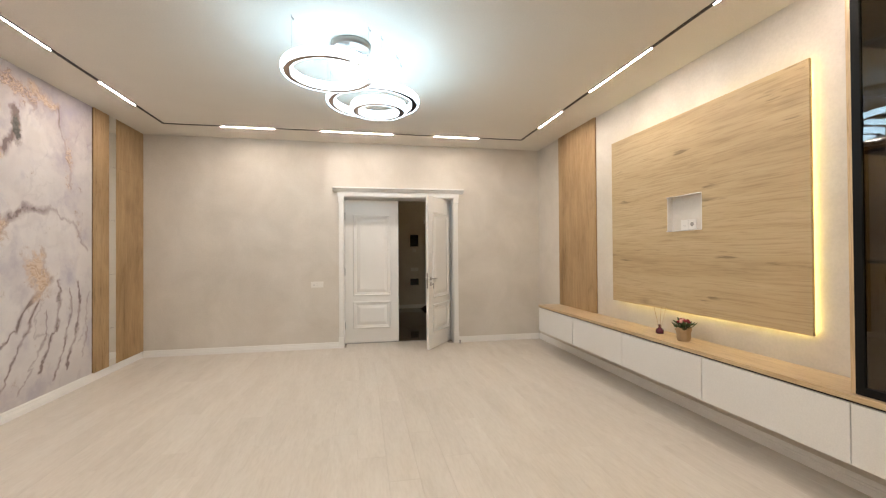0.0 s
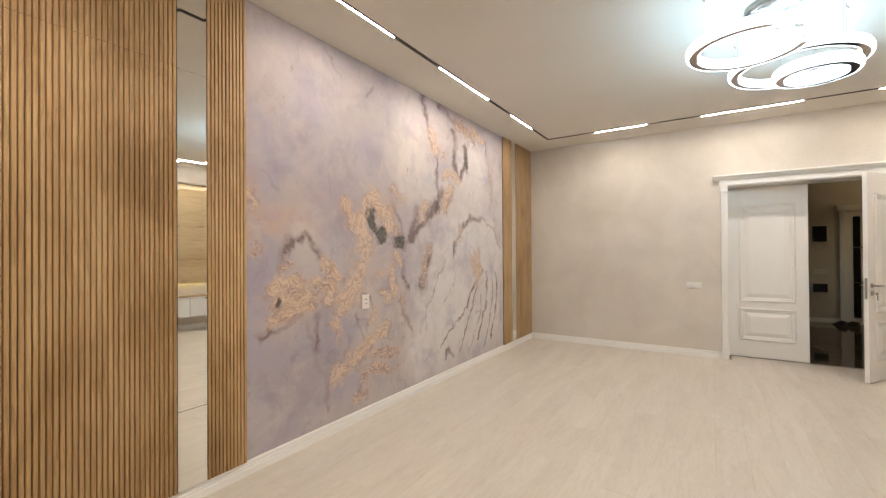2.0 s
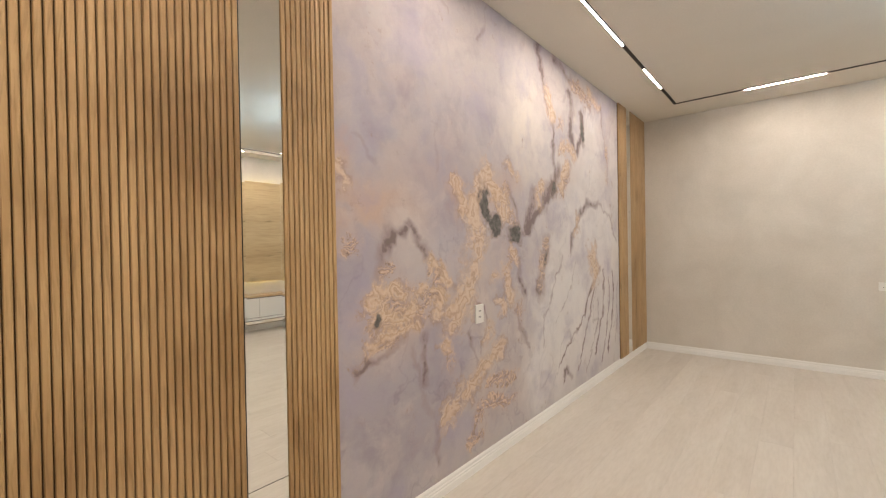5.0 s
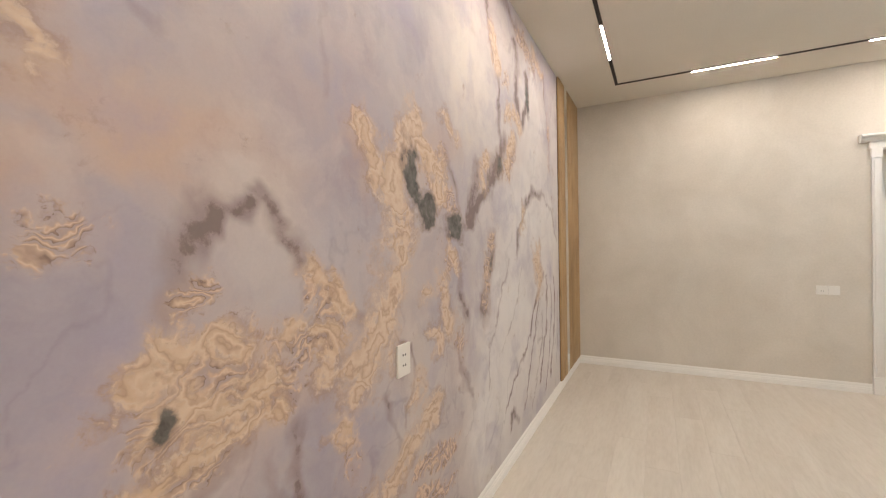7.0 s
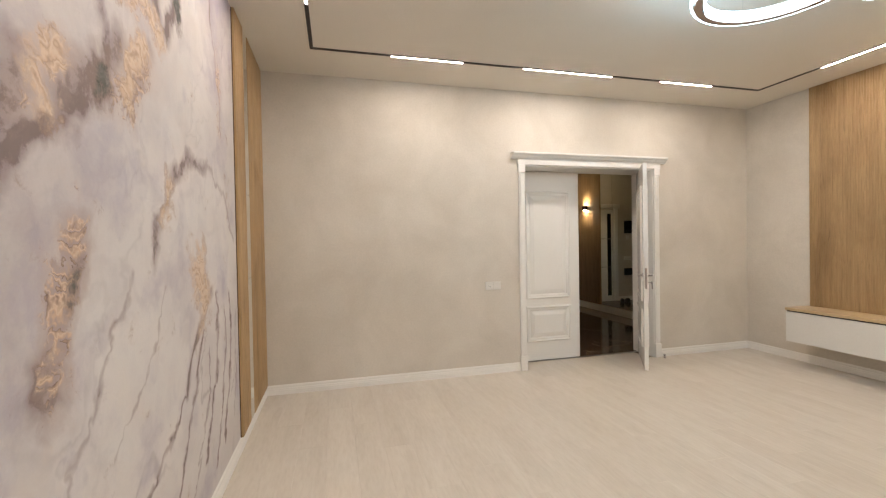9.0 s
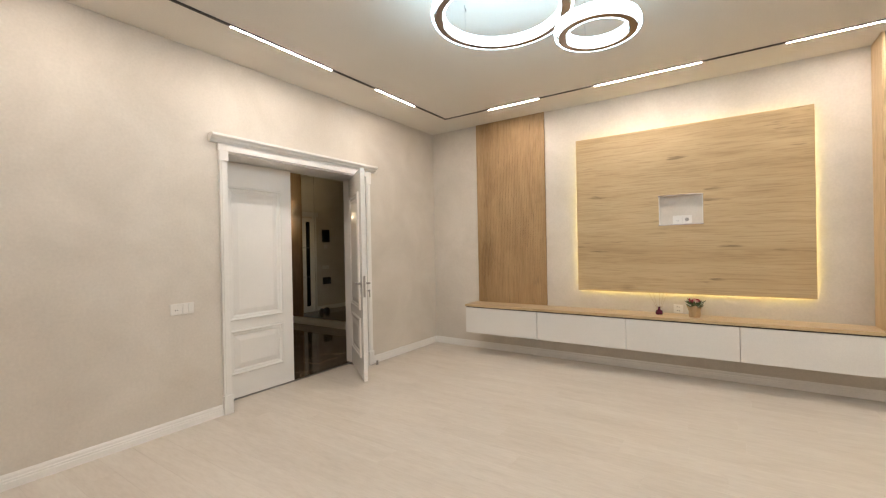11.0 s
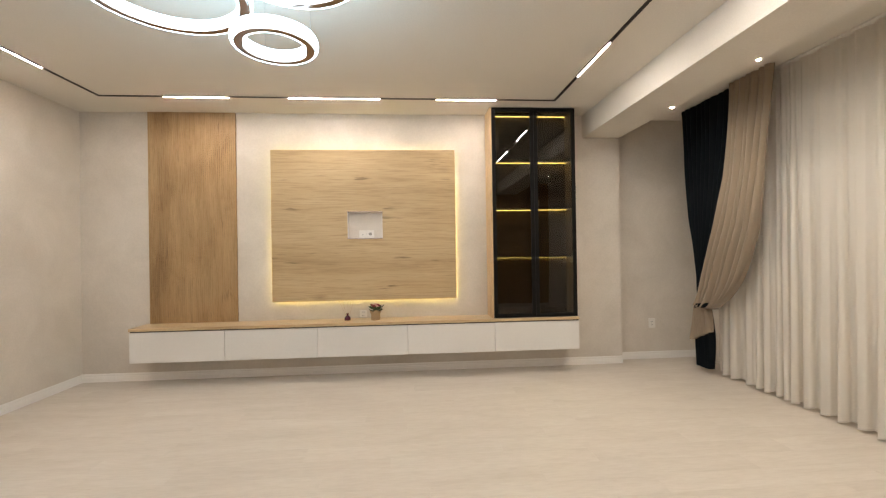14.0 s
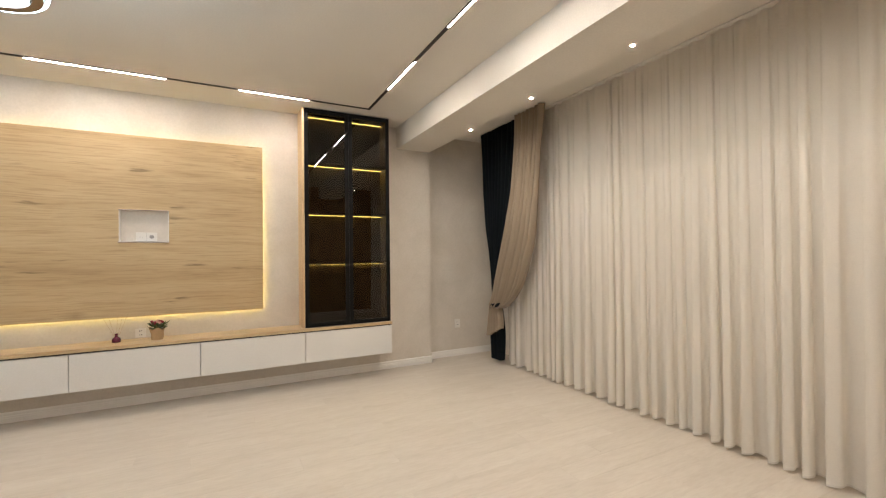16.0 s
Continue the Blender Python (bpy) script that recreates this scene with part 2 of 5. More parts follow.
def marble_floor_material():
    """Polished dark brown marble with thin pale veins."""
    m, nt, b = start("dark_marble", 0.06, spec=0.5)
    p = place(nt, (1, 1, 1))
    warp = nd(nt, "TexNoise", Vector=p, Scale=1.4, Detail=5.0)
    pv = nd(nt, "VectorMath", {"operation": "MULTIPLY_ADD"}, i0=warp.outputs[1], i1=(0.6, 0.6, 0.6), i2=p).outputs[0]
    base = ramp(nt, noise_tex(nt, pv, 2.5, 6.0, 0.65), [(0.3, (0.026, 0.016, 0.010)), (0.7, (0.12, 0.075, 0.05))])
    v = nd(nt, "TexVoronoi", {"feature": "DISTANCE_TO_EDGE"}, Vector=pv, Scale=2.1)
    vein = ramp(nt, v.outputs["Distance"], [(0.0, (1, 1, 1)), (0.022, (0, 0, 0))])
    gate = ramp(nt, noise_tex(nt, p, 2.2, 2.0), [(0.45, (0, 0, 0)), (0.62, (1, 1, 1))])
    c = mix(nt, mix(nt, 1.0, vein, gate, "MULTIPLY"), base, (0.48, 0.37, 0.27))
    nt.links.new(c, b.inputs["Base Color"])
    return m


def fabric(name, colour, rough=0.9, thin=0.0, weave=420.0, clear=0.0, sheen=0.0):
    m, nt, b = start(name, rough, spec=0.15)
    p = place(nt, (1, 1, 1))
    tone = ramp(nt, noise_tex(nt, p, weave, 2.0), [(0.3, tuple(c * 0.86 for c in colour)), (0.7, colour)])
    nt.links.new(tone, b.inputs["Base Color"])
    if sheen:
        b.inputs["Sheen Weight"].default_value = sheen
    bump(nt, b, noise_tex(nt, p, weave, 2.0), 0.2, 0.0006)
    out = nt.nodes["Material Output"]
    last = b.outputs[0]
    if thin:
        tr = nd(nt, "BsdfTranslucent", Color=tone)
        last = nd(nt, "MixShader", i0=thin, i1=last, i2=tr.outputs[0]).outputs[0]
    if clear:
        tp = nd(nt, "BsdfTransparent")
        last = nd(nt, "MixShader", i0=clear, i1=last, i2=tp.outputs[0]).outputs[0]
    nt.links.new(last, out.inputs[0])
    return m


def smoked_glass():
    m = bpy.data.materials.new("smoked_glass")
    m.use_nodes = True
    nt = m.node_tree
    nt.nodes.clear()
    tp = nd(nt, "BsdfTransparent", Color=(0.33, 0.305, 0.27, 1))
    gl = nd(nt, "BsdfGlossy", Color=(1, 1, 1, 1), Roughness=0.01)
    fr = nd(nt, "Fresnel", IOR=1.5)
    s = nd(nt, "MixShader", i0=fr.outputs[0], i1=tp.outputs[0], i2=gl.outputs[0])
    o = nt.nodes.new("ShaderNodeOutputMaterial")
    nt.links.new(s.outputs[0], o.inputs[0])
    return m


def mural_material():
    """Printed marble wallpaper: the mesh carries the clouds and where gold, agate, soot and veins lie; fine edges and layers come on top."""
    m, nt, b = start("marble_mural", 0.6, spec=0.2)
    base = nd(nt, "Attribute", {"attribute_name": "print"}).outputs["Color"]
    inlay = nd(nt, "SeparateColor", Color=nd(nt, "Attribute", {"attribute_name": "inlay"}).outputs["Color"]).outputs
    lines = nd(nt, "SeparateColor", Color=nd(nt, "Attribute", {"attribute_name": "lines"}).outputs["Color"]).outputs
    p = place(nt, (1, 1, 1))

    def sums(a, x, b_):
        return nd(nt, "Math", {"operation": "MULTIPLY_ADD"}, i0=a, i1=x, i2=b_).outputs[0]

    def warped(scale, amount, detail=4.0):
        w = nd(nt, "TexNoise", Vector=p, Scale=scale, Detail=detail, Roughness=0.6)
        off = nd(nt, "VectorMath", {"operation": "SUBTRACT"}, i0=w.outputs[1], i1=(0.5, 0.5, 0.5)).outputs[0]
        return nd(nt, "VectorMath", {"operation": "MULTIPLY_ADD"}, i0=off, i1=(amount, amount, amount), i2=p).outputs[0]
    pw, pf = warped(3.2, 0.30, 5.0), warped(13.0, 0.07, 5.0)
    ragged = sums(noise_tex(nt, pf, 24.0, 6.0, 0.68), 2.2, -1.1)
    broad = sums(noise_tex(nt, pw, 6.5, 6.0, 0.64), 2.4, -1.2)
    # clouds with a soft drift
    drift = noise_tex(nt, nd(nt, "Mapping", Vector=pw, Scale=(1, 1.0, 0.7)).outputs[0], 5.0, 6.0, 0.6)
    c = mix(nt, 1.0, base, ramp(nt, drift, [(0.3, (0.84, 0.82, 0.86)), (0.52, (1, 1, 1)), (0.75, (1.0, 0.985, 0.955))]), "MULTIPLY")
    # peach and violet breaths over the left half, milk over the right
    tint = noise_tex(nt, nd(nt, "Mapping", Vector=pw, Location=(0, 3.1, 1.7)).outputs[0], 2.6, 5.0, 0.58)
    c = mix(nt, ramp(nt, sums(tint, 1.0, sums(lines[1], 0.30, -0.02)), [(0.54, (0, 0, 0)), (0.90, (0.58, 0.58, 0.58))]), c, (0.55, 0.425, 0.365))
    c = mix(nt, ramp(nt, tint, [(0.30, (0.65, 0.65, 0.65)), (0.49, (0, 0, 0))]), c, (0.395, 0.35, 0.435))
    c = mix(nt, ramp(nt, sums(tint, 1.0, sums(lines[2], 0.30, -0.05)), [(0.50, (0, 0, 0)), (0.76, (0.55, 0.55, 0.55))]), c, (0.68, 0.635, 0.615))
    # veins: a soft halo and a thin core
    halo = ramp(nt, sums(broad, 0.30, lines[0]), [(0.12, (0, 0, 0)), (0.60, (0.80, 0.80, 0.80))])
    c = mix(nt, halo, c, ramp(nt, drift, [(0.35, (0.25, 0.19, 0.195)), (0.65, (0.35, 0.27, 0.255))]))
    core = ramp(nt, sums(ragged, 0.40, sums(broad, 0.45, lines[0])), [(0.56, (0, 0, 0)), (0.72, (0.72, 0.72, 0.72))])
    c = mix(nt, core, c, (0.175, 0.13, 0.12))
    # agate: thin folded layers
    level = noise_tex(nt, nd(nt, "Mapping", Vector=pw, Scale=(1, 0.8, 1.6)).outputs[0], 5.0, 3.0, 0.45)
    layer = nd(nt, "Math", {"operation": "FRACT"}, i0=sums(level, 13.0, 0.0)).outputs[0]
    bands = ramp(nt, layer, [(0.0, (0.17, 0.11, 0.08)), (0.10, (0.36, 0.25, 0.19)), (0.28, (0.52, 0.375, 0.28)), (0.42, (0.70, 0.535, 0.40)), (0.52, (0.62, 0.43, 0.31)), (0.72, (0.43, 0.335, 0.30)), (1.0, (0.40, 0.33, 0.335))])
    around = ramp(nt, sums(broad, 0.6, inlay[1]), [(0.10, (0, 0, 0)), (0.70, (0.55, 0.55, 0.55))])
    c = mix(nt, around, c, (0.56, 0.44, 0.385))
    amask = ramp(nt, sums(ragged, 0.50, sums(broad, 0.75, inlay[1])), [(0.40, (0, 0, 0)), (0.58, (0.85, 0.85, 0.85))])
    c = mix(nt, amask, c, bands)
    # gold leaf: contour layers along its own edge, a brown seam round it
    gsum = sums(ragged, 0.34, sums(broad, 0.62, inlay[0]))
    seam = ramp(nt, gsum, [(0.26, (0, 0, 0)), (0.47, (0.62, 0.62, 0.62)), (0.54, (0, 0, 0))])
    c = mix(nt, seam, c, ramp(nt, drift, [(0.42, (0.36, 0.25, 0.19)), (0.58, (0.60, 0.46, 0.37))]))
    gline = nd(nt, "Math", {"operation": "FRACT"}, i0=sums(inlay[0], 2.2, sums(level, 8.0, 0.0))).outputs[0]
    leaf = ramp(nt, gline, [(0.0, (0.44, 0.31, 0.22)), (0.12, (0.57, 0.415, 0.295)), (0.35, (0.62, 0.462, 0.345)), (0.62, (0.68, 0.54, 0.415)), (0.80, (0.61, 0.45, 0.335)), (1.0, (0.48, 0.34, 0.245))])
    c = mix(nt, ramp(nt, gsum, [(0.44, (0, 0, 0)), (0.62, (0.88, 0.88, 0.88))]), c, leaf)
    # soot pools
    csum = sums(ragged, 0.34, sums(broad, 0.45, inlay[2]))
    soot = ramp(nt, noise_tex(nt, pf, 30.0, 5.0, 0.6), [(0.35, (0.075, 0.073, 0.066)), (0.62, (0.165, 0.155, 0.145)), (0.74, (0.30, 0.265, 0.24))])
    c = mix(nt, ramp(nt, csum, [(0.15, (0, 0, 0)), (0.46, (0.7, 0.7, 0.7))]), c, (0.25, 0.185, 0.155))
    c = mix(nt, ramp(nt, csum, [(0.42, (0, 0, 0)), (0.56, (0.93, 0.93, 0.93))]), c, soot)
    grain = noise_tex(nt, p, 140.0, 3.0)
    c = mix(nt, 0.4, c, ramp(nt, grain, [(0.3, (0.92, 0.92, 0.92)), (0.7, (1, 1, 1))]), "MULTIPLY")
    nt.links.new(c, b.inputs["Base Color"])
    bump(nt, b, grain, 0.15, 0.001)
    return m


M_FLOOR = floor_material()
M_MARBLE = marble_floor_material()
M_SHEER = fabric("sheer_voile", (0.98, 0.94, 0.875), 0.9, 0.50, 300.0, 0.03)
M_TAUPE = fabric("taupe_satin", (0.32, 0.25, 0.18), 0.6, 0.05, 500.0, 0.0, 0.3)
M_NAVY = fabric("black_velvet", (0.004, 0.006, 0.008), 0.95, 0.0, 300.0)
M_GLASS = smoked_glass()
M_MURAL = mural_material()

M_SUBFLOOR = mottled("seam_filler", (0.30, 0.255, 0.205), (0.36, 0.31, 0.25), 0.8, 3.0)

# ---- structure ----
def structure(name, bm, material, label, category):
    return tagged(part(name, bm, material), label, category, kind="structure")


floor = structure("floor", box(-0.2, XRECESS + 0.2, YSOUTH - 0.2, 0.26, F - 0.20, F - 0.014), M_SUBFLOOR, "whitewashed oak laminate floor laid in long planks", "floor")
structure("hall_floor", box(HALL_X0 - 0.2, HALL_X1 + 0.2, 0.26, HALL_Y + 0.2, F - 0.20, F - 0.004), M_MARBLE, "polished dark brown marble floor with pale veins", "floor")
structure("ceiling", box(-0.2, XRECESS + 0.2, YSOUTH - 0.2, WALL_N, H, H + 0.2), M_CEIL, "flat painted cream ceiling", "ceiling")
structure("hall_ceiling", box(HALL_X0 - 0.2, HALL_X1 + 0.2, WALL_N, HALL_Y + 0.2, H, H + 0.2), M_CEIL, "plain painted hall ceiling", "ceiling")
structure("ceiling_beam", box(0, XR, YB, YBEAM, ZBEAM, H, 0.002), M_CEIL, "deep painted ceiling beam before the window bay", "beam")
Z0 = F - 0.014
structure("wall_west", box(-0.2, 0, YSOUTH, WALL_N, Z0, H), M_WALL, "cream plaster wall behind mural and slats", "wall")
bm = box(0, DX0, 0, WALL_N, Z0, H)
box(DX1, XR, 0, WALL_N, Z0, H, bm=bm)
box(DX0, DX1, 0, WALL_N, DZ, H, bm=bm)
structure("wall_north", bm, M_WALL, "cream textured plaster wall with a double door", "wall")
bm = box(XR, XR + 0.3, YB, WALL_N, Z0, H)
box(XRECESS, XR + 0.3, YSOUTH, YB, Z0, H, bm=bm)
structure("wall_east", bm, M_WALL, "cream textured plaster wall with a shallow bay", "wall")
structure("wall_south", box(-0.2, XR + 0.3, YSOUTH - 0.2, YSOUTH, Z0, H), M_WALL, "plain cream wall behind the curtains", "wall")
structure("hall_wall_north", box(HALL_X0 - 0.2, HALL_X1 + 0.2, HALL_Y, HALL_Y + 0.2, Z0, H), M_WALL, "cream hall wall with intercom and entrance door", "wall")
structure("hall_wall_east", box(HALL_X1, HALL_X1 + 0.2, WALL_N, HALL_Y, Z0, H), M_WALL, "hall wall carrying a mirror and wood panel", "wall")
structure("hall_wall_west", box(HALL_X0 - 0.2, HALL_X0, WALL_N, HALL_Y, Z0, H), M_WALL, "plain cream hall wall", "wall")


def baseboard(axis, face, a, b, into, z0=F, height=0.09, depth=0.016):
    """A moulded skirting along an axis; face: the wall's coordinate, into: the sign towards the room."""
    prof = [(0, 0), (depth, 0), (depth, height * 0.45), (depth * 0.8, height * 0.5), (depth * 0.8, height * 0.62), (depth * 0.55, height * 0.68), (depth * 0.55, height * 0.84), (depth * 0.25, height), (0, height)]
    return structure("baseboard", extrude_profile([(face + into * d, z0 + h) for d, h in prof], axis, a, b), M_TRIM, "white moulded skirting board along the wall", "skirting board")


baseboard("x", 0, 0.017, DX0 - 0.069, -1)
baseboard("x", 0, DX1 + 0.069, XR - 0.017, -1)
baseboard("y", 0, YSOUTH, 0, 1)
baseboard("y", XR, YB, 0, -1)
baseboard("y", XRECESS, YSOUTH, YB, -1)
baseboard("x", HALL_Y, HALL_X0, 4.508, -1)
baseboard("y", HALL_X1 - 0.02, WALL_N, HALL_Y, -1, F, 0.12)

# ---- door ----
def door_casing():
    c = thing("door_casing", (3.50, 0, F), "white classical door surround with pilasters and cornice", "door frame", kind="structure")
    for x0, x1, s in ((DX0 - 0.062, DX0 + 0.005, 1), (DX1 - 0.005, DX1 + 0.062, -1)):
        bm = box(x0, x1, -0.022, 0, 0.13, 2.12, 0.003)
        box(x0 + 0.014, x1 - 0.014, -0.028, -0.02, 0.15, 2.10, 0.003, bm)
        part("pilaster", bm, M_TRIM, c)
        part("plinth", box(x0 - 0.006, x1 + 0.006, -0.034, 0, F, 0.13, 0.003), M_TRIM, c)
        bm = box(x0 - 0.006, x1 + 0.006, -0.032, 0, 2.12, 2.205, 0.003)
        part("capital", bm, M_TRIM, c)
    bm = box(DX0 - 0.078, DX1 + 0.078, -0.030, 0, 2.205, 2.266, 0.003)
    part("frieze", bm, M_TRIM, c)
    prof = [(0, 2.266), (-0.034, 2.266), (-0.036, 2.275), (-0.05, 2.285), (-0.056, 2.300), (-0.074, 2.312), (-0.078, 2.318), (-0.078, 2.335), (0, 2.335)]
    part("cornice", extrude_profile(prof, "x", DX0 - 0.145, DX1 + 0.142), M_TRIM, c)
    part("jamb", box(DX0, DX0 + 0.012, 0, WALL_N, F, DZ - 0.012), M_TRIM, c)
    part("jamb", box(DX1 - 0.012, DX1, 0, WALL_N, F, DZ - 0.012), M_TRIM, c)
    part("head_jamb", box(DX0, DX1, 0, WALL_N, DZ - 0.012, DZ), M_TRIM, c)
    part("threshold", box(DX0 + 0.012, DX1 - 0.012, 0.245, 0.285, F - 0.004, F + 0.003, 0.001), M_STEEL, c, "thin metal threshold strip")
    return c


def frame_ring(x0, x1, z0, z1, y0):
    """A mitred bolection moulding facing -y: a tall bead, a step and a cove."""
    bm = bmesh.new()
    levels = [(0, y0), (0.002, y0 - 0.012), (0.008, y0 - 0.019), (0.018, y0 - 0.020), (0.025, y0 - 0.015), (0.027, y0 - 0.009), (0.040, y0 - 0.008), (0.048, y0 - 0.004), (0.052, y0)]
    loops = []
    for d, y in levels:
        loops.append([bm.verts.new((x, y, z)) for x, z in ((x0 + d, z0 + d), (x1 - d, z0 + d), (x1 - d, z1 - d), (x0 + d, z1 - d))])
    for a, b in zip(loops, loops[1:]):
        for i in range(4):
            bm.faces.new((a[i], a[(i + 1) % 4], b[(i + 1) % 4], b[i]))
    bmesh.ops.recalc_face_normals(bm, faces=bm.faces)
    return bm


def raised_field(x0, x1, z0, z1, y0, y1, slope):
    bm = bmesh.new()
    a = [bm.verts.new((x, y0, z)) for x, z in ((x0, z0), (x1, z0), (x1, z1), (x0, z1))]
    b = [bm.verts.new((x, y1, z)) for x, z in ((x0 + slope, z0 + slope), (x1 - slope, z0 + slope), (x1 - slope, z1 - slope), (x0 + slope, z1 - slope))]
    for i in range(4):
        bm.faces.new((a[i], a[(i + 1) % 4], b[(i + 1) % 4], b[i]))
    bm.faces.new(b)
    bmesh.ops.recalc_face_normals(bm, faces=bm.faces)
    return bm


def flip_y(bm, about):
    for v in bm.verts:
        v.co.y = 2 * about - v.co.y
    bmesh.ops.reverse_faces(bm, faces=bm.faces)
    return bm


def door_leaf(name, label, width, handed, handle):
    """A panelled leaf in its own frame: hinge edge at x=0, leaf towards +x, room face at y=-0.02."""
    d = thing(name, (0, 0, 0), label, "door", kind="structure")
    h, t = 2.215, 0.02
    part("slab", box(0, width, -t, t, 0.008, h, 0.002), M_DOOR, d)
    for z0, z1 in ((0.225, 0.645), (0.73, h - 0.225)):
        for back in (False, True):
            r = frame_ring(0.125, width - 0.125, z0, z1, -t)
            f = raised_field(0.125 + 0.06, width - 0.125 - 0.06, z0 + 0.06, z1 - 0.06, -t - 0.001, -t - 0.013, 0.045)
            if back:
                flip_y(r, 0), flip_y(f, 0)
            part("panel_moulding", r, M_DOOR, d)
            part("raised_panel", f, M_DOOR, d)
    for z in (0.22, 1.05, 1.90):
        part("hinge", tube([(-0.004, -handed * (t + 0.003), z), (-0.004, -handed * (t + 0.003), z + 0.12)], 0.010), M_HINGE, d, "dark steel butt hinge")
    if handle:
        e = width
        part("lock_plate", box(e - 0.0005, e + 0.002, -0.011, 0.011, 0.88, 1.10, 0.0008), M_STEEL, d, "steel mortice lock face plate")
        for s in (-1, 1):
            y = s * t
            han = part("handle", lathe([(0.026, 0), (0.026, 0.007), (0.021, 0.010), (0.011, 0.011), (0.010, 0.045)], (0, 0, 0), 24), M_STEEL, d, "brushed steel lever handle")
            for v in han.data.vertices:
                c = v.co.copy()
                v.co = Vector((e - 0.06 + c.x, y + s * c.z, 1.02 + c.y))
            part("lever", tube([(e - 0.055, y + s * 0.045, 1.02), (e - 0.075, y + s * 0.048, 1.02), (e - 0.12, y + s * 0.046, 1.021), (e - 0.185, y + s * 0.045, 1.018)], 0.009), M_STEEL, han, smooth=True)
            esc = part("escutcheon", box(e - 0.085, e - 0.035, y, y + s * 0.008, 0.915, 0.965, 0.004), M_STEEL, d, "square steel keyhole plate")
            if s == -handed:
                bm = tube([(e - 0.06, y + s * 0.006, 0.94), (e - 0.06, y + s * 0.035, 0.94)], 0.003)
                box(e - 0.072, e - 0.048, y + s * 0.034, y + s * 0.05, 0.928, 0.952, 0.004, bm)
                tube([(e - 0.06, y + s * 0.045, 0.93), (e - 0.062, y + s * 0.046, 0.905), (e - 0.06, y + s * 0.047, 0.872)], 0.006, bm)
                part("keys", bm, M_STEEL, esc, "steel keys hanging in the lock")
    return d


door_casing()
LEAF = (DX1 - DX0 - 0.028) / 2
d1 = door_leaf("door_1", "closed white panelled door leaf", LEAF, 1, False)
d1.matrix_basis = pose(DX0 + 0.013, 0.285, F)
d2 = door_leaf("door_2", "white panelled door leaf standing half open", LEAF, -1, True)
d2.matrix_basis = pose(DX1 - 0.016, 0.235, F, 0, 0, 235)

# ---- ceiling track lamps ----
TX0, TX1, TY0, TY1 = 0.502, 5.222, -5.27, -0.572
SIDES = (("x", TY1, (1.485, 2.876, 4.252)), ("x", TY0, (1.485, 2.876, 4.265)), ("y", TX0, (-1.56, -2.977, -4.388)), ("y", TX1, (-1.516, -2.909, -4.304)))


def track():
    t = thing("light_track", ((TX0 + TX1) / 2, (TY0 + TY1) / 2, H), "black magnetic light track in a rectangle on the ceiling", "light track")
    w = 0.014
    for a in (TY0, TY1):
        part("track_rail", box(TX0 - w, TX1 + w, a - w, a + w, H - 0.006, H + 0.0), M_TRACK, t)
    for a in (TX0, TX1):
        part("track_rail", box(a - w, a + w, TY0 + w, TY1 - w, H - 0.006, H + 0.0), M_TRACK, t)
    return t


track()


def track_lamp(length):
    t = thing("track_lamp", (0, 0, 0), "glowing white linear lamp set in the ceiling track", "lamp", "linear lamps of the ceiling track")
    part("housing", box(-length / 2, length / 2, -0.0125, 0.0125, -0.010, -0.0062, 0.001), M_TRACK, t)
    part("diffuser", box(-length / 2 + 0.002, length / 2 - 0.002, -0.0068, 0.0068, -0.0104, -0.0100), M_GLOW_TRACK, t, "glowing opal diffuser")
    return t


lamps = {}
for axis, line, middles in SIDES:
    for middle, length in zip(middles, (0.645, 0.95, 0.645)):
        m = pose(middle, line, H) if axis == "x" else pose(line, middle, H, 0, 0, 90)
        if length in lamps:
            copy_thing(lamps[length], m)
        else:
            lamps[length] = track_lamp(length)
            lamps[length].matrix_basis = m

# ---- chandelier ----
RINGS = ((2.70, -3.16, 2.675, 0.332), (3.037, -2.432, 2.735, 0.409), (3.064, -2.983, 2.482, 0.209))
CANOPY = (2.85, -2.99)


def scallop(r, z0, z1, lobes, out, centre):
    """A faceted crystal band: a ring wall whose radius swells in small lobes."""
    bm = bmesh.new()
    steps = lobes * 4
    rows = []
    for k, z in enumerate((z0, z0 + (z1 - z0) * 0.15, z0 + (z1 - z0) * 0.5, z0 + (z1 - z0) * 0.85, z1)):
        bulge = (0.0, 0.7, 1.0, 0.7, 0.0)[k]
        rows.append([bm.verts.new((centre[0] + (r + out * bulge * (0.006 + 0.006 * abs(math.sin(math.pi * lobes * i / steps)))) * math.cos(2 * math.pi * i / steps),
                                   centre[1] + (r + out * bulge * (0.006 + 0.006 * abs(math.sin(math.pi * lobes * i / steps)))) * math.sin(2 * math.pi * i / steps),
                                   z + 0.004 * (k == 4) * abs(math.sin(math.pi * lobes * i / steps)))) for i in range(steps)])
    for a, b in zip(rows, rows[1:]):
        for i in range(steps):
            j = (i + 1) % steps
            bm.faces.new((a[i], a[j], b[j], b[i]))
    bmesh.ops.recalc_face_normals(bm, faces=bm.faces)
    return bm


def ring_band(r0, r1, z, centre, thick=0.006, steps=96):
    return lathe_ring(r0, r1, z, z + thick, centre, steps)


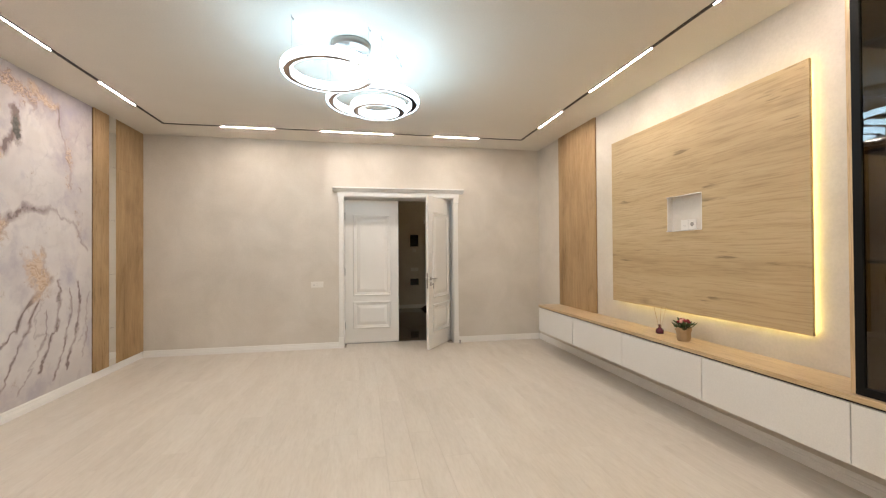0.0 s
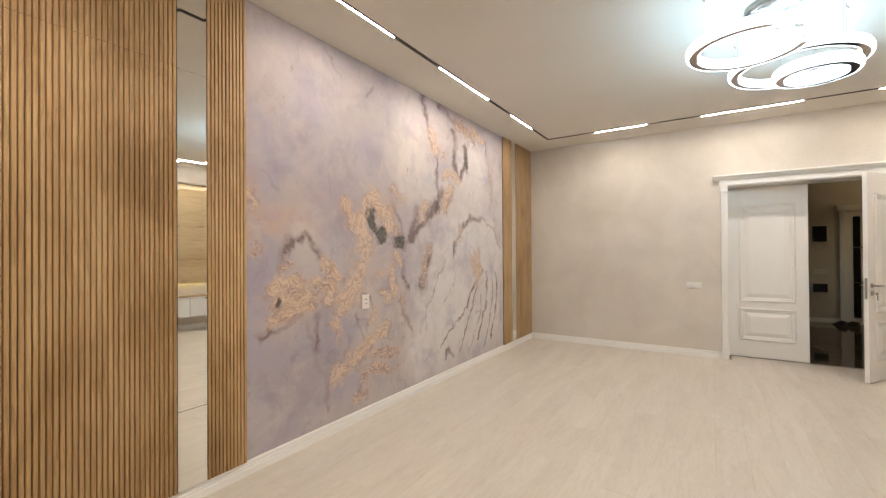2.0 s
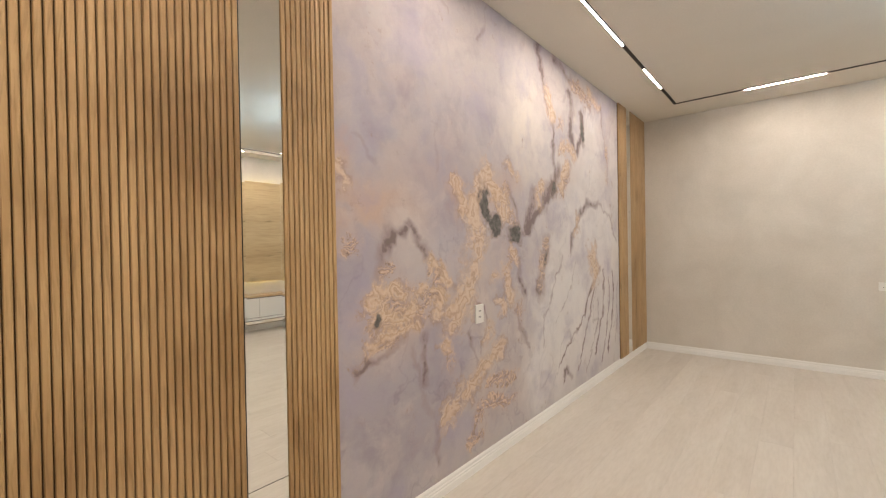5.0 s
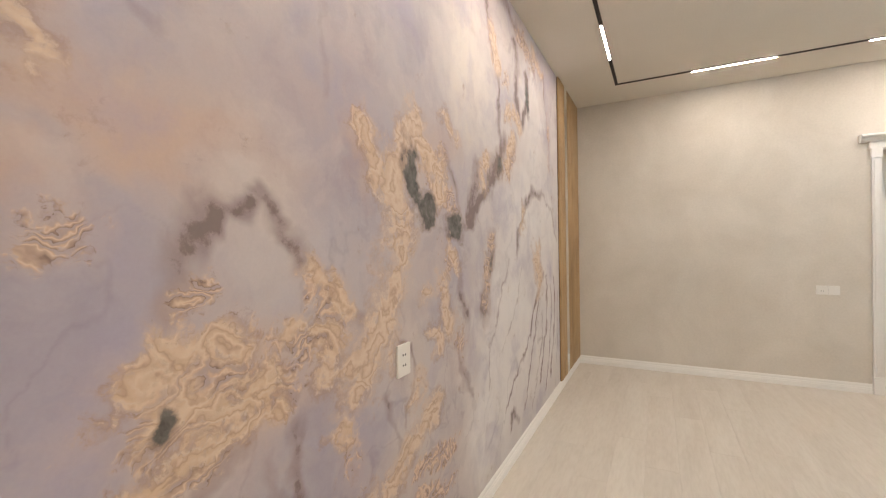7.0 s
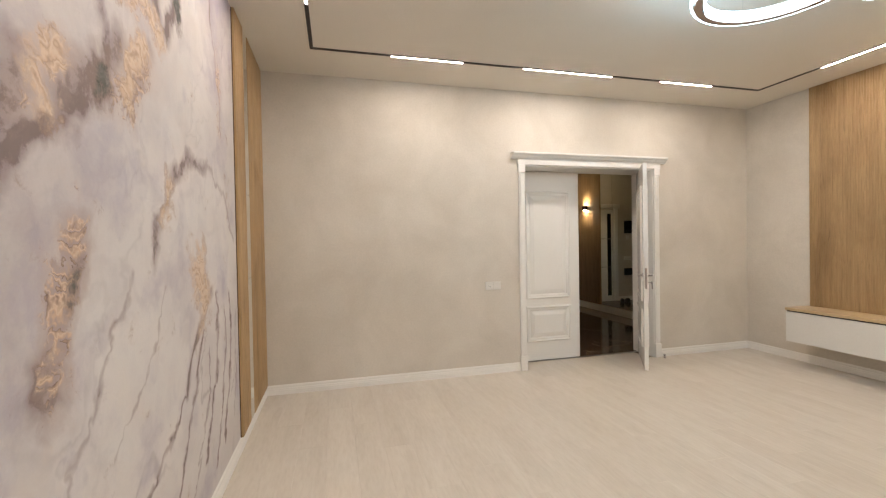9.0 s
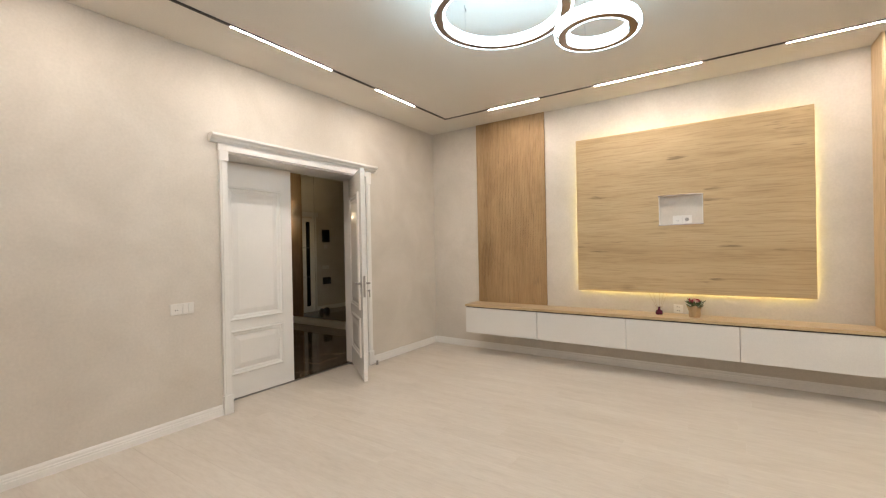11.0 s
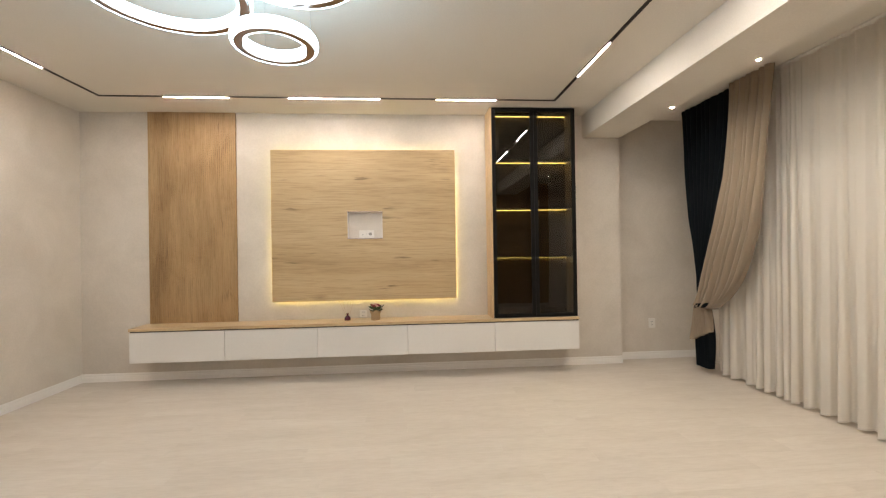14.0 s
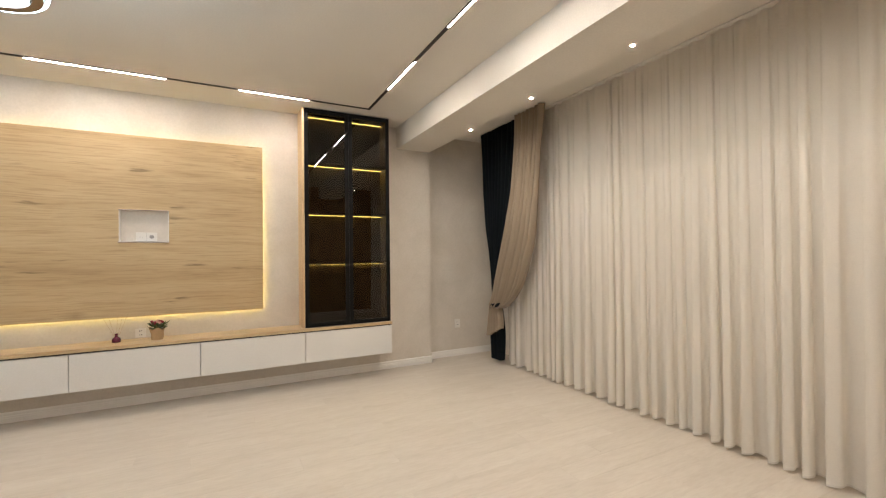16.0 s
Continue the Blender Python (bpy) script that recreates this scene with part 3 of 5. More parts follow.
def lathe_ring(r0, r1, z0, z1, centre, steps=96):
    bm = bmesh.new()
    rows = [[bm.verts.new((centre[0] + r * math.cos(2 * math.pi * i / steps), centre[1] + r * math.sin(2 * math.pi * i / steps), z)) for i in range(steps)]
            for r, z in ((r0, z0), (r1, z0), (r1, z1), (r0, z1))]
    for k in range(4):
        a, b = rows[k], rows[(k + 1) % 4]
        for i in range(steps):
            bm.faces.new((a[i], a[(i + 1) % steps], b[(i + 1) % steps], b[i]))
    bmesh.ops.recalc_face_normals(bm, faces=bm.faces)
    return bm


def chandelier():
    c = thing("chandelier", (*CANOPY, H), "chandelier of three glowing crystal rings hung on wires", "chandelier")
    can = part("canopy", lathe([(0.155, 0.0), (0.155, -0.012), (0.150, -0.045), (0.143, -0.052), (0.0005, -0.052)], (*CANOPY, H), 48), M_STEEL, c, "round chrome ceiling canopy", True)
    rnd = random.Random(4)
    for k in range(17):
        a, r = k * 2.4, 0.032 * math.sqrt(k)
        x, y, drop = CANOPY[0] + r * math.cos(a), CANOPY[1] + r * math.sin(a), rnd.choice((0.02, 0.035, 0.06))
        bm = tube([(x, y, H - 0.05), (x, y, H - 0.052 - drop)], 0.002)
        lathe([(0.0005, -0.011), (0.008, -0.006), (0.011, 0.0), (0.008, 0.006), (0.0005, 0.011)], (x, y, H - 0.06 - drop), 8, bm)
        part("crystal_drop", bm, M_CHROME, can)
    for n, (x, y, z, r) in enumerate(RINGS):
        h, w = 0.060, 0.055 if n < 2 else 0.050
        ring = part("ring_frame", lathe_ring(r - w, r, z + 0.012, z + h - 0.008, (x, y)), M_CHROME, c, "chrome ring frame")
        part("bottom_band", ring_band(r - w * 0.86, r - w * 0.14, z - 0.002, (x, y), 0.012), M_BRONZE, ring, "bronze mirror band under the ring")
        part("outer_crystal", scallop(r + 0.002, z, z + h, int(150 * r / 0.4), 1, (x, y)), M_GLOW_RING, ring, "glowing faceted crystal rim")
        part("inner_crystal", scallop(r - w - 0.002, z, z + h, int(130 * r / 0.4), -1, (x, y)), M_GLOW_RING, ring, "glowing faceted crystal rim")
        part("top_cover", lathe_ring(r - w + 0.004, r - 0.004, z + h - 0.006, z + h - 0.002, (x, y)), M_CHROME, ring)
        for k in range(3):
            a = 2 * math.pi * k / 3 + (3.79, 1.14, 0.59)[n]
            px, py = x + (r - w / 2) * math.cos(a), y + (r - w / 2) * math.sin(a)
            wire = part("wire", tube([(px, py, z + h - 0.01), (px, py, H - 0.03)], 0.0008, steps=5), M_STEEL, ring)
            part("ceiling_hook", tube([(px, py, H), (px, py, H - 0.018), (px + 0.012, py, H - 0.024), (px + 0.012, py, H - 0.036)], 0.0035, steps=6), M_STEEL, wire, "small steel ceiling hook")
    return c


chandelier()

# ---- mural on the west wall ----
MY0, MY1, MZ0, MZ1 = -4.954, -1.08, F + 0.088, H - 0.002
NY, NZ = 800, 600


def value_noise(u, v, seed):
    g = np.random.RandomState(seed).rand(64, 64)
    iu, iv = np.floor(u).astype(int), np.floor(v).astype(int)
    fu, fv = u - iu, v - iv
    fu, fv = fu * fu * fu * (fu * (fu * 6 - 15) + 10), fv * fv * fv * (fv * (fv * 6 - 15) + 10)
    a, b = g[iu % 64, iv % 64], g[(iu + 1) % 64, iv % 64]
    c, d = g[iu % 64, (iv + 1) % 64], g[(iu + 1) % 64, (iv + 1) % 64]
    return (a * (1 - fu) + b * fu) * (1 - fv) + (c * (1 - fu) + d * fu) * fv


def fbm(u, v, scale, seed, octaves=5, gain=0.55):
    total, amp, norm = 0, 1.0, 0
    for k in range(octaves):
        total = total + amp * (value_noise(u * scale * 2 ** k + 7.3 * k, v * scale * 2 ** k + 3.1 * k, seed + k) - 0.5)
        norm += amp
        amp *= gain
    return total / norm * 2


def smooth(lo, hi, v):
    t = np.clip((v - lo) / (hi - lo), 0, 1)
    return t * t * (3 - 2 * t)


def mural():
    y, z = np.meshgrid(np.linspace(MY0, MY1, NY), np.linspace(MZ0, MZ1, NZ), indexing="ij")
    ay, az = fbm(y, z, 1.7, 11, 3), fbm(y, z, 1.7, 23, 3)
    by, bz = fbm(y + 0.2 * ay, z + 0.2 * az, 5.5, 31, 4, 0.6), fbm(y + 0.2 * ay, z + 0.2 * az, 5.5, 43, 4, 0.6)
    cy_, cz_ = fbm(y + 0.10 * by, z + 0.10 * bz, 14.0, 53, 2, 0.5), fbm(y + 0.10 * by, z + 0.10 * bz, 14.0, 67, 2, 0.5)
    py = y + 0.09 * ay + 0.085 * by + 0.030 * cy_
    pz = z + 0.09 * az + 0.085 * bz + 0.030 * cz_

    def away(points, qy=py, qz=pz):
        best = np.full(y.shape, 9.0)
        for (ay, az), (by, bz) in zip(points, points[1:]):
            ly, lz = by - ay, bz - az
            t = np.clip(((qy - ay) * ly + (qz - az) * lz) / (ly * ly + lz * lz + 1e-9), 0, 1)
            best = np.minimum(best, np.hypot(qy - ay - t * ly, qz - az - t * lz))
        return best
    col = np.zeros((*y.shape, 3))

    def lay(mask, colour):
        nonlocal col
        col = col * (1 - mask[..., None]) + np.array(colour) * mask[..., None]
    lilac, cream, white = (0.475, 0.435, 0.485), (0.77, 0.685, 0.61), (0.82, 0.775, 0.755)
    col[:] = (0.575, 0.52, 0.515)
    lay(smooth(-0.25, 0.35, fbm(y, z, 1.1, 61, 5)) * 0.8, lilac)
    lay(smooth(0.9, 0.1, np.hypot((py + 3.25) / 0.55, (pz - 2.35) / 0.85)) * 0.85, cream)
    lay(smooth(1.1, 0.2, np.hypot((py + 2.0) / 0.45, (pz - 2.3) / 0.6)) * 0.8, cream)
    cloud = fbm(py, pz, 1.3, 65, 6, 0.6)
    for cy, cz, ry, rz, power in ((-2.55, 0.85, 0.85, 0.65, 0.95), (-1.5, 1.3, 0.55, 0.65, 0.85), (-3.0, 0.45, 0.5, 0.4, 0.8), (-2.2, 1.55, 0.6, 0.5, 0.8), (-1.5, 0.5, 0.6, 0.5, 0.8), (-1.9, 2.35, 0.4, 0.6, 0.7)):
        lay(smooth(1.15, 0.35, np.hypot((py - cy) / ry, (pz - cz) / rz) + 0.5 * cloud) * power, white)
    for cy, cz, ry, rz, power in ((-4.85, 1.3, 0.3, 0.28, 0.7), (-4.15, 0.75, 0.3, 0.3, 0.6), (-3.55, 1.25, 0.25, 0.25, 0.6), (-2.95, 1.75, 0.3, 0.3, 0.55), (-4.2, 1.75, 0.4, 0.25, 0.5)):
        lay(smooth(1.2, 0.3, np.hypot((py - cy) / ry, (pz - cz) / rz) + 0.5 * cloud) * power * 0.8, (0.42, 0.375, 0.45))
    lay(smooth(1.2, 0.2, np.hypot((py + 4.4) / 0.9, (pz - 2.6) / 0.6)) * 0.5, (0.62, 0.55, 0.53))
    lay(smooth(1.1, 0.2, np.hypot((py + 4.35) / 0.35, (pz - 1.28) / 0.28)) * 0.55, (0.60, 0.545, 0.55))
    lay(smooth(1.1, 0.1, np.hypot((py + 4.6) / 0.7, (pz - 0.45) / 0.45)) * 0.6, (0.43, 0.385, 0.415))
    # soft drifting veils, then thin branching veins over the pale right half
    side0 = smooth(-3.35, -2.3, y)
    veil = np.abs(fbm(py, pz, 1.6, 77, 6))
    lay(smooth(0.14, 0.0, veil) * (0.16 + 0.16 * side0), (0.37, 0.31, 0.36))
    milk = fbm(py * 0.8 + 3, pz * 1.3, 2.2, 81, 5)
    lay(smooth(0.05, 0.45, milk) * 0.45, (0.64, 0.58, 0.565))
    run, cross = py * 0.50 + pz * 0.87, py * 0.87 - pz * 0.50
    side = smooth(-3.35, -2.3, y)
    for scale, seed, width, power in ((1.1, 93, 0.050, 0.95), (1.9, 113, 0.045, 0.85)):
        v = np.abs(fbm(run * 0.55, cross * 1.7, scale, seed, 3, 0.42))
        lay(smooth(width, 0.0, v) * power * side * (0.35 + 0.65 * smooth(1.5, 0.8, z)) * smooth(-0.3, 0.15, fbm(y, z, 1.5, seed + 9, 3)), (0.215, 0.165, 0.185))
    v = np.abs(fbm(run * 1.2, cross * 1.2, 1.8, 141, 5, 0.5))
    lay(smooth(0.03, 0.0, v) * 0.30 * (1 - side) * smooth(1.7, 1.2, z), (0.27, 0.22, 0.26))
    # peach washes
    for cy, cz, ry, rz, s in ((-4.72, 1.62, 0.34, 0.10, 0.75), (-4.68, 1.50, 0.10, 0.10, 0.8), (-4.90, 1.80, 0.10, 0.09, 0.7), (-4.55, 1.05, 0.30, 0.14, 0.35), (-3.55, 1.9, 0.25, 0.12, 0.4), (-4.9, 1.45, 0.12, 0.05, 0.6), (-4.15, 1.66, 0.08, 0.14, 0.55)):
        lay(smooth(1.35, 0.25, np.hypot((py - cy) / ry, (pz - cz) / rz)) * s, (0.62, 0.44, 0.345))

    gold, agate, soot, vein = (np.zeros(y.shape) for _ in range(4))
    tear = fbm(y + 0.1 * by, z + 0.1 * bz, 5.0, 171, 4, 0.55)
    qy, qz = y + 0.05 * by + 0.025 * cy_, z + 0.05 * bz + 0.025 * cz_

    def rise(field, more):
        np.maximum(field, np.clip(more, 0, 1), out=field)

    def stroke(width, strength, *points):
        if points[0][0] > -2.35:
            width *= 0.62
        d = away(points, qy, qz) + 0.25 * width * tear
        rise(vein, strength * np.exp(-(d / (1.35 * width)) ** 2) * (0.80 + 0.4 * tear))

    def gilt(width, *points):
        rise(gold, 0.56 + (width - away(points, qy, qz)) / (3.0 * width + 0.06))

    def patch(field, cy, cz, ry, rz, turn=0.0, power=1.0):
        c, n = math.cos(math.radians(turn)), math.sin(math.radians(turn))
        u, v = (qy - cy) * c + (qz - cz) * n, (qz - cz) * c - (qy - cy) * n
        rise(field, power * (0.56 + 0.5 * (1 - np.hypot(u / ry, v / rz))))
    # dark arch, its legs and the violet streaks below it
    stroke(0.030, 1.0, (-4.72, 1.24), (-4.70, 1.36), (-4.67, 1.43), (-4.60, 1.475), (-4.52, 1.47))
    stroke(0.026, 0.9, (-4.50, 1.52), (-4.44, 1.46), (-4.40, 1.39), (-4.34, 1.32))
    stroke(0.030, 0.8, (-4.36, 1.36), (-4.28, 1.26), (-4.20, 1.20), (-4.12, 1.15))
    stroke(0.024, 0.75, (-4.86, 0.81), (-4.78, 0.84), (-4.66, 0.87), (-4.56, 0.93))
    stroke(0.026, 0.75, (-4.40, 0.90), (-4.37, 0.76), (-4.36, 0.64))
    stroke(0.022, 0.45, (-4.48, 0.86), (-4.42, 0.70), (-4.34, 0.45), (-4.30, 0.16))
    stroke(0.018, 0.6, (-3.96, 0.86), (-3.93, 0.76), (-3.88, 0.62))
    stroke(0.012, 0.7, (-3.93, 1.06), (-3.86, 1.03), (-3.80, 0.96), (-3.81, 0.80), (-3.84, 0.70))
    stroke(0.014, 0.5, (-4.26, 2.95), (-4.22, 2.84), (-4.14, 2.76))
    stroke(0.020, 0.35, (-4.27, 2.08), (-4.25, 1.98), (-4.24, 1.84))
    stroke(0.014, 0.4, (-4.84, 1.92), (-4.76, 1.84), (-4.70, 1.80))
    stroke(0.016, 0.5, (-3.72, 2.95), (-3.76, 2.80), (-3.82, 2.72))
    # veins falling from the upper corner and the dark diagonal towards the pools
    stroke(0.038, 0.95, (-3.00, 2.98), (-2.94, 2.84), (-2.87, 2.70), (-2.84, 2.60))
    stroke(0.026, 0.8, (-2.84, 2.60), (-2.78, 2.46), (-2.73, 2.36), (-2.74, 2.16), (-2.70, 2.0))
    stroke(0.040, 0.9, (-2.40, 2.76), (-2.36, 2.60), (-2.40, 2.40), (-2.34, 2.28))
    stroke(0.055, 1.0, (-2.16, 2.62), (-2.10, 2.48), (-2.18, 2.36), (-2.26, 2.26))
    stroke(0.034, 0.8, (-2.70, 2.95), (-2.45, 2.90), (-2.20, 2.86), (-1.90, 2.74))
    stroke(0.060, 1.0, (-2.62, 2.02), (-2.72, 1.92), (-2.84, 1.84), (-2.96, 1.74))
    stroke(0.040, 0.95, (-2.86, 1.78), (-3.00, 1.68), (-3.14, 1.58), (-3.22, 1.50))
    stroke(0.030, 0.7, (-2.42, 2.10), (-2.50, 1.96), (-2.58, 1.88))
    stroke(0.050, 0.8, (-3.10, 1.78), (-3.14, 1.66), (-3.20, 1.56))
    stroke(0.026, 0.6, (-3.52, 1.80), (-3.40, 1.66), (-3.36, 1.56))
    stroke(0.022, 0.7, (-1.62, 2.80), (-1.52, 2.50), (-1.46, 2.20), (-1.42, 2.05))
    # brown tongue, right-hand arch and the sheaf of veins at the foot
    stroke(0.050, 0.95, (-2.90, 1.42), (-2.95, 1.28), (-2.98, 1.14), (-3.04, 1.02))
    stroke(0.024, 0.75, (-3.36, 1.28), (-3.34, 1.14), (-3.28, 1.04))
    stroke(0.020, 0.65, (-3.40, 0.92), (-3.34, 0.80), (-3.28, 0.70), (-3.22, 0.62))
    stroke(0.030, 0.8, (-2.42, 1.34), (-2.36, 1.48), (-2.22, 1.66), (-2.00, 1.78), (-1.72, 1.80))
    stroke(0.030, 0.6, (-1.72, 1.80), (-1.46, 1.72), (-1.28, 1.60), (-1.16, 1.44))
    stroke(0.040, 0.9, (-1.72, 1.12), (-1.90, 0.98), (-2.04, 0.86), (-2.08, 0.74))
    stroke(0.022, 0.85, (-2.08, 0.74), (-2.30, 0.60), (-2.52, 0.46), (-2.70, 0.34))
    stroke(0.020, 0.8, (-1.86, 0.94), (-1.96, 0.70), (-2.14, 0.46), (-2.30, 0.20))
    stroke(0.030, 0.9, (-1.60, 1.10), (-1.56, 0.86), (-1.66, 0.58), (-1.86, 0.28))
    stroke(0.022, 0.8, (-1.44, 1.02), (-1.42, 0.76), (-1.52, 0.46), (-1.66, 0.18))
    stroke(0.030, 0.9, (-1.30, 1.10), (-1.26, 0.80), (-1.36, 0.50), (-1.46, 0.24))
    stroke(0.020, 0.7, (-1.14, 0.96), (-1.16, 0.60), (-1.24, 0.30))
    stroke(0.018, 0.6, (-1.76, 0.84), (-1.76, 0.56), (-1.98, 0.30), (-2.10, 0.14))
    stroke(0.012, 0.5, (-2.60, 1.30), (-2.76, 1.02), (-2.96, 0.78), (-3.00, 0.56))
    stroke(0.012, 0.5, (-2.30, 1.20), (-2.48, 0.94), (-2.74, 0.72))
    stroke(0.024, 0.8, (-2.44, 0.20), (-2.56, 0.28), (-2.60, 0.20))
    # where the peach wash and the milky marble gather
    warm, milky = np.zeros(y.shape), smooth(-3.5, -2.6, y) * smooth(2.9, 2.0, z)
    for spot in ((-4.70, 1.66, 0.42, 0.20, 0, 1.0), (-4.30, 1.84, 0.30, 0.20, 20, 0.8), (-4.50, 1.02, 0.50, 0.22, 5, 0.8), (-3.80, 1.30, 0.30, 0.60, 0, 0.6), (-3.80, 0.45, 0.50, 0.30, 20, 0.6), (-2.60, 2.30, 0.60, 0.50, 0, 0.5), (-4.90, 2.2, 0.5, 0.5, 0, 0.5)):
        patch(warm, *spot)
    # agate drifts
    for spot in ((-4.66, 1.13, 0.15, 0.075, 15, 1.0), (-4.55, 1.05, 0.13, 0.07, -10, 1.0), (-4.66, 0.95, 0.13, 0.05, 12, 0.95), (-4.75, 1.06, 0.07, 0.10, 0, 0.85), (-4.36, 1.12, 0.13, 0.06, -12, 0.9), (-4.24, 1.22, 0.11, 0.05, -42, 0.95),
                 (-4.68, 1.26, 0.08, 0.05, 40, 0.7), (-4.06, 1.72, 0.05, 0.11, 20, 0.75), (-3.62, 1.74, 0.10, 0.14, 30, 0.8), (-3.62, 0.47, 0.15, 0.042, -4, 0.95), (-3.66, 0.34, 0.16, 0.048, -8, 1.0), (-3.84, 0.30, 0.06, 0.05, 0, 0.8), (-3.93, 0.17, 0.09, 0.035, 20, 0.9),
                 (-2.82, 2.56, 0.05, 0.15, 8, 0.85), (-2.62, 2.48, 0.10, 0.06, 40, 0.6), (-2.08, 2.82, 0.22, 0.07, -12, 0.9), (-2.46, 2.22, 0.12, 0.05, -10, 0.9), (-2.56, 1.96, 0.16, 0.07, 48, 0.9), (-3.00, 1.80, 0.12, 0.06, 45, 0.65),
                 (-2.96, 1.24, 0.06, 0.19, -12, 0.85), (-3.48, 1.30, 0.06, 0.10, 0, 0.7), (-3.44, 1.56, 0.10, 0.06, -30, 0.75), (-3.38, 0.92, 0.05, 0.12, 14, 0.6), (-1.84, 1.14, 0.09, 0.14, 10, 0.6), (-1.46, 2.30, 0.05, 0.22, 0, 0.6), (-4.16, 0.76, 0.05, 0.16, 8, 0.45), (-4.90, 1.40, 0.05, 0.05, 0, 0.5)):
        patch(agate, *spot)
    # gold leaf
    gilt(0.060, (-3.76, 1.86), (-3.84, 1.74), (-3.90, 1.58), (-3.90, 1.44), (-3.86, 1.34))
    gilt(0.050, (-3.86, 1.34), (-3.94, 1.22), (-4.02, 1.14), (-4.04, 1.00), (-4.12, 0.93), (-4.18, 0.86))
    gilt(0.034, (-4.06, 1.00), (-4.18, 1.02), (-4.28, 1.02))
    gilt(0.046, (-3.74, 1.86), (-3.66, 1.78), (-3.58, 1.70), (-3.57, 1.62))
    gilt(0.020, (-3.50, 1.98), (-3.44, 1.93), (-3.37, 1.88))
    gilt(0.030, (-4.07, 1.78), (-4.05, 1.70), (-4.00, 1.62))
    gilt(0.040, (-3.60, 0.70), (-3.72, 0.65), (-3.84, 0.60), (-3.92, 0.52))
    gilt(0.046, (-3.92, 0.52), (-4.04, 0.46), (-4.16, 0.42), (-4.22, 0.36))
    gilt(0.022, (-4.80, 1.10), (-4.72, 1.17), (-4.60, 1.18), (-4.50, 1.12))
    gilt(0.016, (-4.76, 1.03), (-4.66, 1.07), (-4.56, 1.02), (-4.46, 1.06))
    gilt(0.018, (-4.78, 0.93), (-4.68, 0.97), (-4.56, 0.96), (-4.46, 0.99))
    gilt(0.014, (-4.42, 1.14), (-4.34, 1.18), (-4.26, 1.14), (-4.20, 1.10))
    gilt(0.016, (-4.32, 1.33), (-4.24, 1.25), (-4.16, 1.19))
    gilt(0.026, (-3.69, 1.20), (-3.66, 1.18))
    gilt(0.044, (-3.52, 1.18), (-3.50, 1.08), (-3.46, 1.02))
    gilt(0.026, (-3.66, 1.02), (-3.60, 1.00), (-3.58, 0.94))
    gilt(0.028, (-3.78, 0.85), (-3.77, 0.80))
    gilt(0.022, (-3.44, 1.44), (-3.46, 1.34), (-3.40, 1.26))
    gilt(0.030, (-2.84, 2.66), (-2.80, 2.54), (-2.78, 2.46))
    gilt(0.026, (-2.58, 2.24), (-2.44, 2.23), (-2.32, 2.20))
    gilt(0.028, (-1.96, 2.90), (-1.80, 2.84), (-1.68, 2.80))
    gilt(0.026, (-2.46, 2.08), (-2.56, 2.00), (-2.60, 1.90))
    gilt(0.022, (-2.96, 1.86), (-3.06, 1.78), (-3.00, 1.70))
    gilt(0.060, (-1.90, 1.30), (-1.86, 1.16), (-1.84, 1.04))
    gilt(0.026, (-2.26, 1.62), (-2.32, 1.52))
    gilt(0.020, (-4.94, 1.76), (-4.90, 1.70))
    # soot pools
    for spot in ((-3.765, 1.655, 0.040, 0.095, 14, 1.0), (-3.675, 1.545, 0.065, 0.055, -10, 1.0), (-3.40, 1.475, 0.085, 0.055, -8, 1.0), (-4.735, 1.03, 0.014, 0.024, 0, 0.75), (-2.13, 2.46, 0.040, 0.11, 10, 0.75), (-2.74, 1.90, 0.10, 0.04, 45, 0.65), (-2.92, 1.30, 0.022, 0.06, 0, 0.6)):
        patch(soot, *spot)
    col *= 0.87
    co = np.stack([np.full(y.shape, 0.003), y, z], -1).reshape(-1, 3)
    i = np.arange(NY * NZ).reshape(NY, NZ)
    quads = np.stack([i[:-1, :-1], i[1:, :-1], i[1:, 1:], i[:-1, 1:]], -1).reshape(-1, 4)
    me = bpy.data.meshes.new("wallpaper_mural")
    me.from_pydata(co.tolist(), [], quads.tolist())
    one = np.ones(y.shape)
    for name, layers in (("print", (*np.moveaxis(col, -1, 0), one)), ("inlay", (gold, agate, soot, one)), ("lines", (vein, warm, milky, one))):
        at = me.color_attributes.new(name, "FLOAT_COLOR", "POINT")
        at.data.foreach_set("color", np.stack(layers, -1).astype(np.float32).ravel())
    me.materials.append(M_MURAL)
    return tagged(new("wallpaper_mural", me), "lilac and cream marble mural wallpaper with gold veins", "wallpaper", kind="structure")


mural()

# ---- slatted oak panels ----
PITCH = 0.0225


